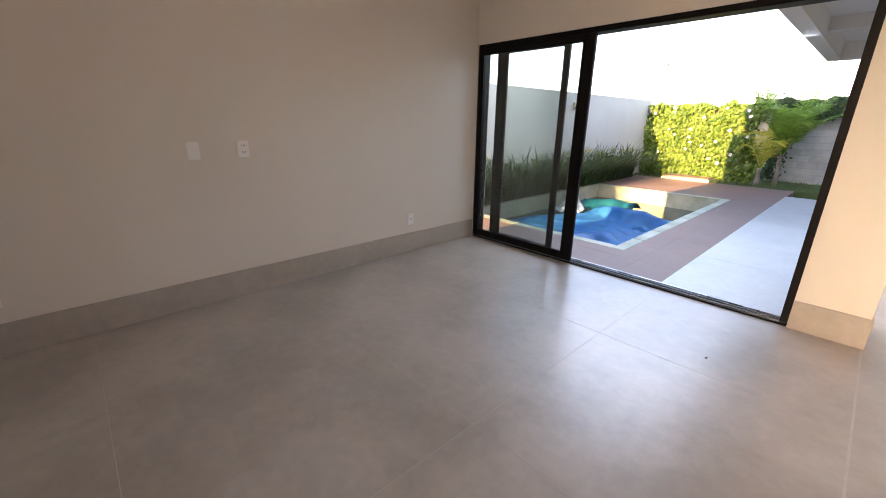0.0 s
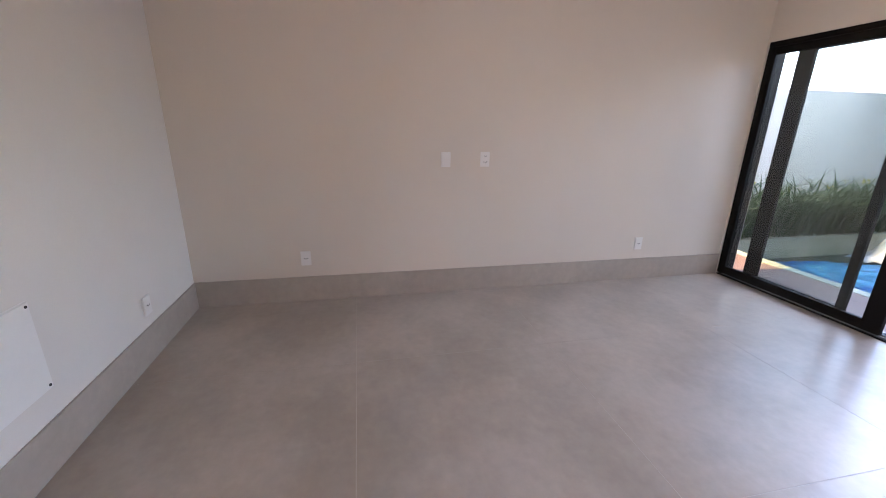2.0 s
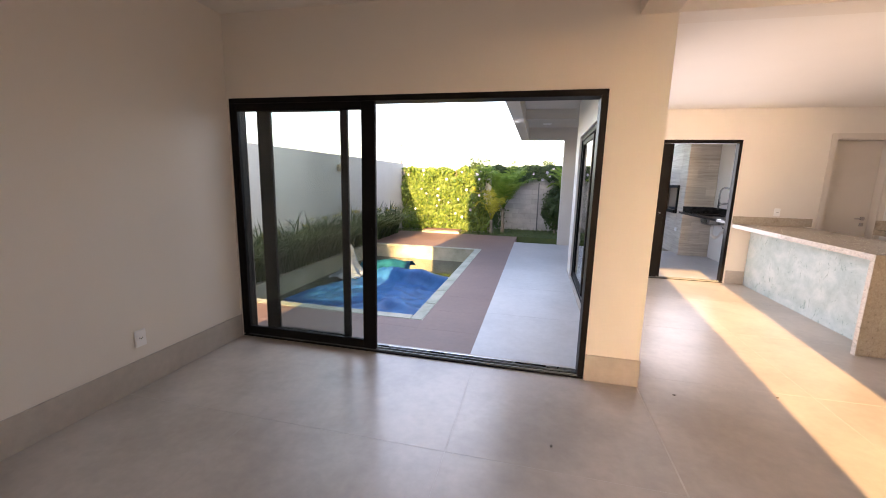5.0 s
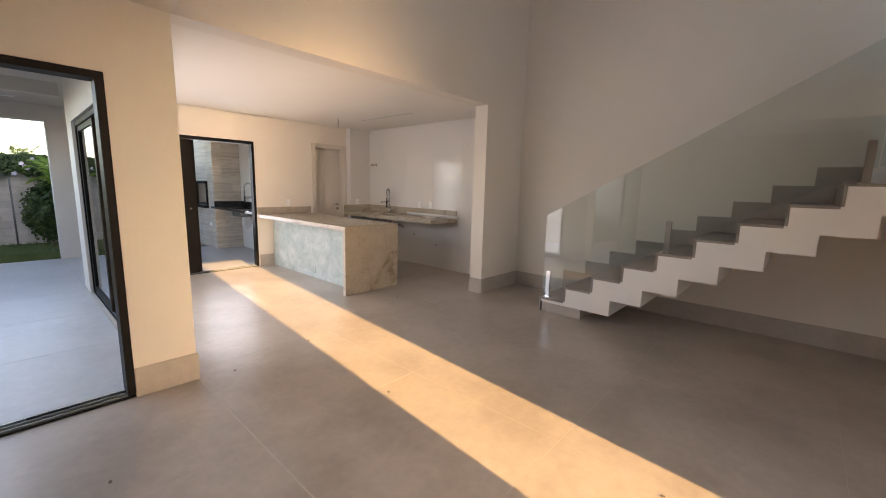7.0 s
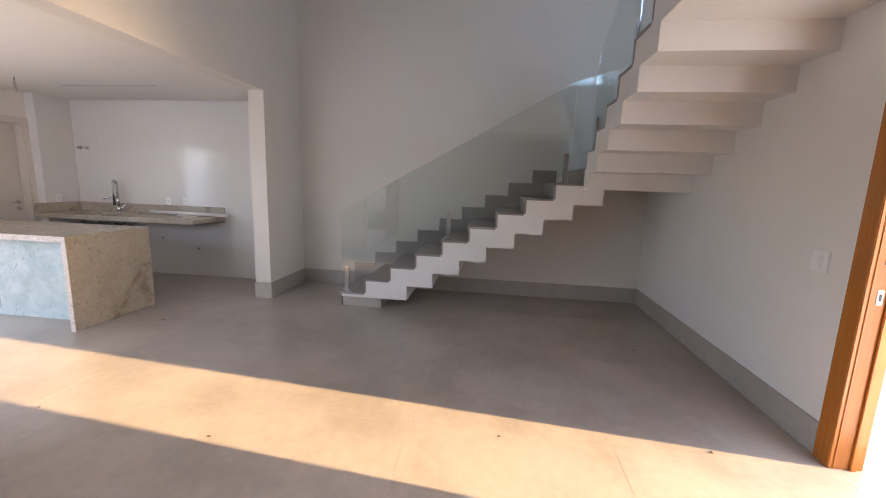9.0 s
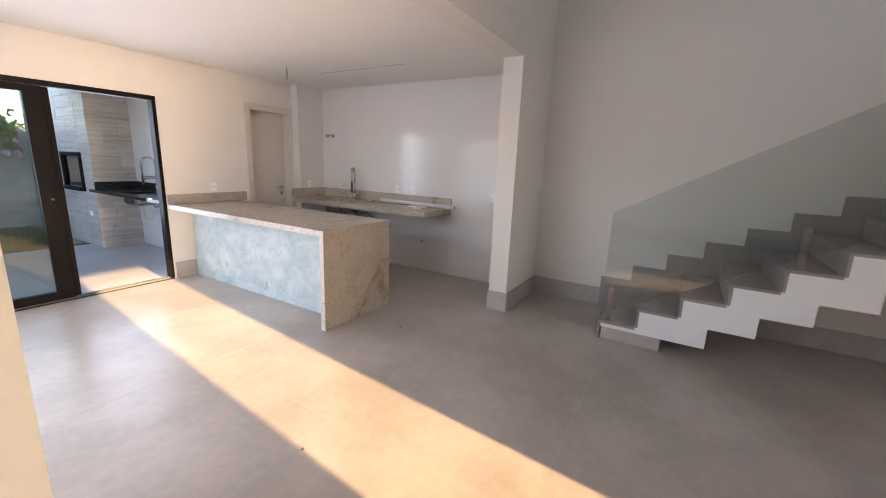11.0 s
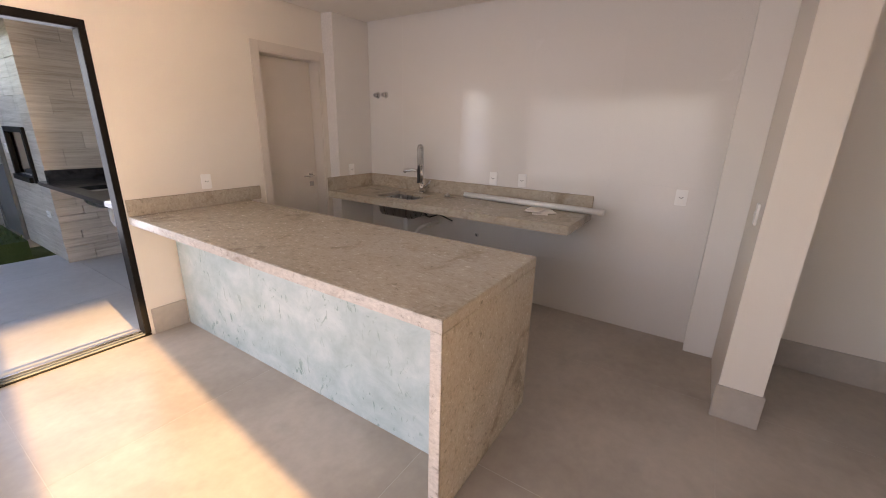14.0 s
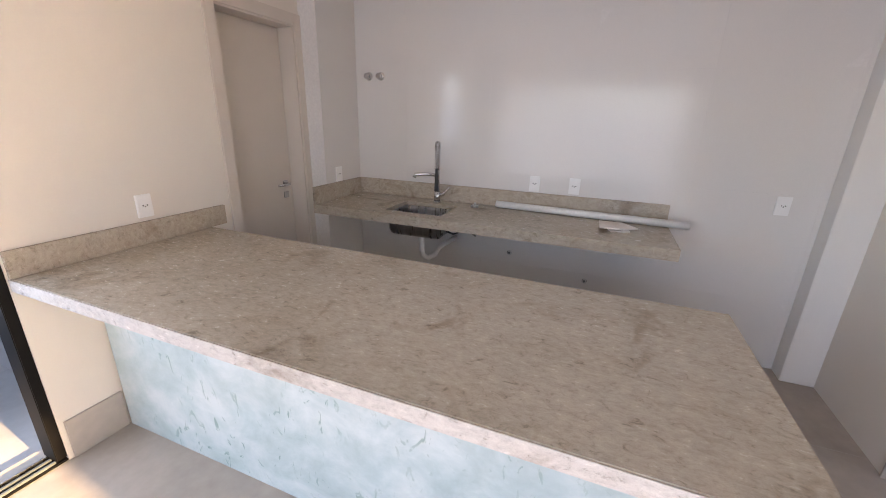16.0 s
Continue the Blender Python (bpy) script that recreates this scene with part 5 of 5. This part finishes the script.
def frond(bm_leaf, bm_stem, root, heading, rise, reach, droop, seed):
    """One arching palm frond: a tapered midrib and many narrow leaflets on both sides."""
    r = random.Random(seed)
    pts = []
    for k in range(13):
        s = k / 12
        pts.append(Vector(root) + Vector((math.cos(heading) * reach * s, math.sin(heading) * reach * s, rise * s - droop * s ** 2.4)))
    tube(bm_stem, pts, 0.01, 6, radii=[0.014 * (1 - 0.85 * k / 12) for k in range(13)])
    for k in range(2, 13):
        for sub in (0.0, 0.33, 0.66):
            if k == 12 and sub:
                continue
            p = pts[k].lerp(pts[min(k + 1, 12)], sub)
            d = (pts[min(k + 1, 12)] - pts[k - 1]).normalized()
            out = d.cross(Vector((0, 0, 1))).normalized()
            for sgn in (-1, 1):
                ln = (0.34 - 0.18 * abs(k / 12 - 0.45)) * r.uniform(0.85, 1.1)
                tip = p + (out * sgn * 0.75 + d * 0.55 + Vector((0, 0, -0.25 + r.uniform(-0.12, 0.12)))) * ln
                mid = p.lerp(tip, 0.5) + Vector((0, 0, 0.03))
                w = d * 0.008
                vs = [bm_leaf.verts.new(q) for q in (p - w * 0.6, p + w * 0.6, mid + w, tip, mid - w)]
                bm_leaf.faces.new(vs)


def palm(name, label, at, height, fronds, reach, seed, material=palm_leaf, group=""):
    o = thing(name, label, "palm", group, "", at)
    r = random.Random(seed)
    bs, bl, bt = bmesh.new(), bmesh.new(), bmesh.new()
    tube(bt, [(0, 0, -0.02), (0.01, 0, height * 0.3), (-0.01, 0.01, height * 0.7), (0, 0, height)], 0.05, 10, radii=[0.06, 0.048, 0.04, 0.045])
    for k in range(fronds):
        frond(bl, bs, (0, 0, height), math.tau * k / fronds + r.uniform(-0.25, 0.25), r.uniform(1.15, 1.6) * reach, reach * r.uniform(0.25, 0.7), reach * r.uniform(0.3, 0.75), seed * 100 + k)
    part("trunk", bt, bark, o)
    part("rib", bs, material, o)
    part("foliage", bl, material, o)
    return o


palm("small_palm", "young garden palm with arching yellow-green fronds", (1.62, 8.85, -0.06), 0.72, 34, 1.2, 3)
# added palm: its yellow fronds stand for sunlight on the garden palm
palm("small_palm", "added palm in sunlit yellow against the flowering hedge", (1.32, 8.55, -0.06), 0.4, 7, 0.95, 9, sunlit_palm)
palm("small_palm", "young garden palm with arching yellow-green fronds", (3.5, 9.25, -0.06), 0.9, 18, 1.0, 5)
for k, (x, y, h) in enumerate(((-0.78, 19.0, 2.3), (3.05, 19.0, 2.2), (6.2, 22.0, 2.1))):
    palm("far_palm", "palm crown showing above the boundary wall", (x, y, -0.55), h, 11, 1.1, 20 + k, vine_leaf, "far palms")
for k in range(7):
    x, y = -2 + 4.6 * k + rng.uniform(-1, 1), 34 + rng.uniform(-5, 8)
    far = thing("far_tree", "rounded dark green tree beyond the garden wall", "tree", "far trees", "", (x, y, -0.55))
    n = 1300
    u = rng.normal(0, 1, (n, 3))
    u /= np.linalg.norm(u, axis=1)[:, None]
    lump = 1 + 0.4 * np.array([noise.noise(Vector(p) * 1.8 + Vector((k, 0, 0))) for p in u])[:, None]
    pts = u * lump * rng.uniform(0.6, 1.0, (n, 1)) * np.array((1.9, 1.5, 1.0)) + np.array((0, 0, 2.35))
    foliage(far, "crown", leaf_cloud(pts, u, rng.uniform(0.18, 0.34, n), 40 + k), vine_leaf)
    part("trunk", tube(bmesh.new(), [(0, 0, 0), (0.1, 0, 1.0), (0, 0.05, 2.2)], 0.12, 8, radii=[0.16, 0.11, 0.06]), bark, far)


mast = thing("radio_mast", "thin distant red radio mast", "mast", "", "", (-17.0, 53.0, -0.55))
mast_red = surf("mast_red", (0.32, 0.10, 0.07), (0.42, 0.15, 0.10), 0.6, 1.0, 8.0)
bm = bmesh.new()
for k in range(3):
    a = math.tau * k / 3
    tube(bm, [(0.28 * math.cos(a), 0.28 * math.sin(a), 0), (0.10 * math.cos(a), 0.10 * math.sin(a), 9.0)], 0.035, 6)
part("legs", bm, mast_red, mast)
bm = bmesh.new()
for k in range(10):
    r0, z0 = 0.27 - 0.018 * k, 0.6 + 0.85 * k
    for q in range(3):
        a, b = math.tau * q / 3, math.tau * (q + 1) / 3
        tube(bm, [(r0 * math.cos(a), r0 * math.sin(a), z0), (r0 * math.cos(b), r0 * math.sin(b), z0 + 0.6)], 0.02, 5)
part("bracing", bm, mast_red, mast)


def blades(owner, name, roots, lengths, width, lean, seed, material, label=""):
    """Strap leaves that arch outwards: five-vertex ribbons, one mesh."""
    g = np.random.default_rng(seed)
    n = len(roots)
    a = g.uniform(0, math.tau, n)
    d = np.stack([np.cos(a), np.sin(a), np.zeros(n)], 1)
    side = np.stack([-np.sin(a), np.cos(a), np.zeros(n)], 1)
    ln, le = lengths[:, None], (lean * g.uniform(0.3, 1.0, n))[:, None]
    rows = []
    for s, w in ((0.0, 0.8), (0.4, 1.0), (0.75, 0.8), (1.0, 0.08)):
        c = roots + d * ln * le * s ** 1.8 + np.array((0, 0, 1.0)) * ln * (s - 0.38 * le * s ** 2.6)
        rows += [c - side * width * w / 2, c + side * width * w / 2]
    v = np.stack(rows, 1).reshape(-1, 3)
    base = np.arange(n)[:, None] * 8
    f = np.concatenate([base + np.array([[2 * k, 2 * k + 1, 2 * k + 3, 2 * k + 2]]) for k in range(3)])
    me = bpy.data.meshes.new(name)
    me.from_pydata(v.tolist(), [], f.tolist())
    return foliage(owner, name, me, material, label)


stalk_mesh = mesh_of("stalk", tube(bmesh.new(), [(0, 0, 0), (0.02, 0.03, 0.35), (0.05, 0.08, 0.72)], 0.005, 6), blade_leaf)
bud = bmesh.new()
for k in range(9):
    a = math.tau * k / 9
    c = Vector((0.05 + 0.035 * math.cos(a), 0.08 + 0.035 * math.sin(a), 0.73 + 0.02 * (k % 3)))
    bmesh.ops.create_icosphere(bud, subdivisions=1, radius=0.012, matrix=Matrix.Translation(c))
bud_mesh = mesh_of("bloom", bud, white_petal)
yellow_bud = bud_mesh.copy()
yellow_bud.materials.clear()
yellow_bud.materials.append(yellow_leaf)
for k in range(15):
    y = 0.75 + 0.47 * k
    clump = thing("agapanthus_clump", "clump of dark strap leaves with small pale blooms", "plant", "plants along the wall", "", (WX + 0.16, y, -0.052))
    m = 115
    g = np.random.default_rng(60 + k)
    roots = np.stack([g.uniform(-0.12, 0.1, m), g.uniform(-0.22, 0.22, m), np.zeros(m)], 1)
    blades(clump, "leaves", roots, g.uniform(0.68, 1.2, m), 0.023, 1.2, 80 + k, blade_leaf)
    for j in range(4 + k % 3):
        st = new("stalk", stalk_mesh)
        st.location, st.rotation_euler = (g.uniform(-0.05, 0.1), g.uniform(-0.2, 0.2), 0), (0, 0, g.uniform(0, 6.3))
        st.scale = (1, 1, g.uniform(0.75, 1.05))
        st.parent = clump
        bl = new("bloom", yellow_bud if (k + j) % 3 == 0 else bud_mesh)
        bl.location, bl.rotation_euler, bl.scale = st.location, st.rotation_euler, st.scale
        bl.parent = clump

m = 9000
roots = np.stack([rng.uniform(WX + 0.02, 5.6, m), 8.1 + 1.7 * rng.uniform(0, 1, m) ** 1.3, np.full(m, -0.061)], 1)
roots = roots[(roots[:, 0] > 1.2) | (roots[:, 1] < 8.5)]
grass_owner = tagged(blades(None, "grass", roots, rng.uniform(0.035, 0.08, len(roots)), 0.008, 0.8, 99, grass_leaf), "short green lawn grass", "grass", "", "stuff")

# ---- wall tiles of the kitchen ----
tile_rows = [0.0, 0.12] + [0.12 + 0.355 * k for k in range(1, 7)] + [Z_K]
tile_cols = [0.345, 0.375, 1.065, 1.755, 2.445, 3.135, 3.589]
east = bpy.data.objects["wall_kitchen_east"]
ret = bpy.data.objects["wall_kitchen_return"]
shared_tile = {}
tile_rng = random.Random(17)


def wall_piece(owner, facing, u0, u1, z0, z1):
    w, h = u1 - u0 - 0.0012, z1 - z0 - 0.0012
    key = (facing, round(w, 3), round(h, 3))
    if key not in shared_tile:
        a, b = ((0, -w / 2, -h / 2), (0.006, w / 2, h / 2)) if facing == "x" else ((-w / 2, 0, -h / 2), (w / 2, 0.006, h / 2))
        shared_tile[key] = mesh_of("wall_tile", boxed(a, b, 0.0005), wall_tile)
    o = new("wall_tile", shared_tile[key])
    o.rotation_euler = (0, tile_rng.uniform(-0.0025, 0.0025), tile_rng.uniform(-0.0025, 0.0025)) if facing == "x" else (0, 0, 0)
    o.location = (XK, (u0 + u1) / 2, (z0 + z1) / 2) if facing == "x" else ((u0 + u1) / 2, 3.59, (z0 + z1) / 2)
    o.parent = owner


for z0, z1 in zip(tile_rows, tile_rows[1:]):
    for a, b in zip(tile_cols, tile_cols[1:]):
        wall_piece(east, "x", a, b, z0, z1)
    wall_piece(ret, "y", 7.262, XK, z0, z1)

# ---- blocks of the north garden wall ----
block_full = mesh_of("block", boxed((-0.192, -0.012, -0.0735), (0.192, 0.0, 0.0735), 0.003), block_mat)
for r in range(13):
    for c in range(12):
        x = 1.45 + 0.39 * c + (0.195 if r % 2 else 0.0)
        o = new("block", block_full)
        o.location = (x, 9.84, -0.15 + 0.153 * r + 0.0765)
        o.parent = block_wall

# ---- floor and paving tiles ----
tiled_floor(floor, [(0.0, YS, 3.378, YB0), (3.378, YS, XE, YN), (DOOR_X0, YS - 0.2, DOOR_X1, YS)], FX, FY, 0.0, porcelain)
tiled_floor(patio, [(2.10, 0.16, 3.16, 6.9), (3.16, YN1, 6.2, 6.9)], [2.10 + 1.205 * k for k in range(5)], [0.16 + 1.2 * k for k in range(7)], -0.03, patio_porcelain)
tiled_floor(deck, [(PX1, 0.16, 2.10, 8.1), (PX0, 0.16, PX1, PY0), (PX0, PY1, PX1, 8.1)], [-1.32 + 0.6 * k for k in range(8)], [0.16 + 0.6 * k for k in range(15)], GZ, deck_mat, 0.0006, 0.012, 0.0004)
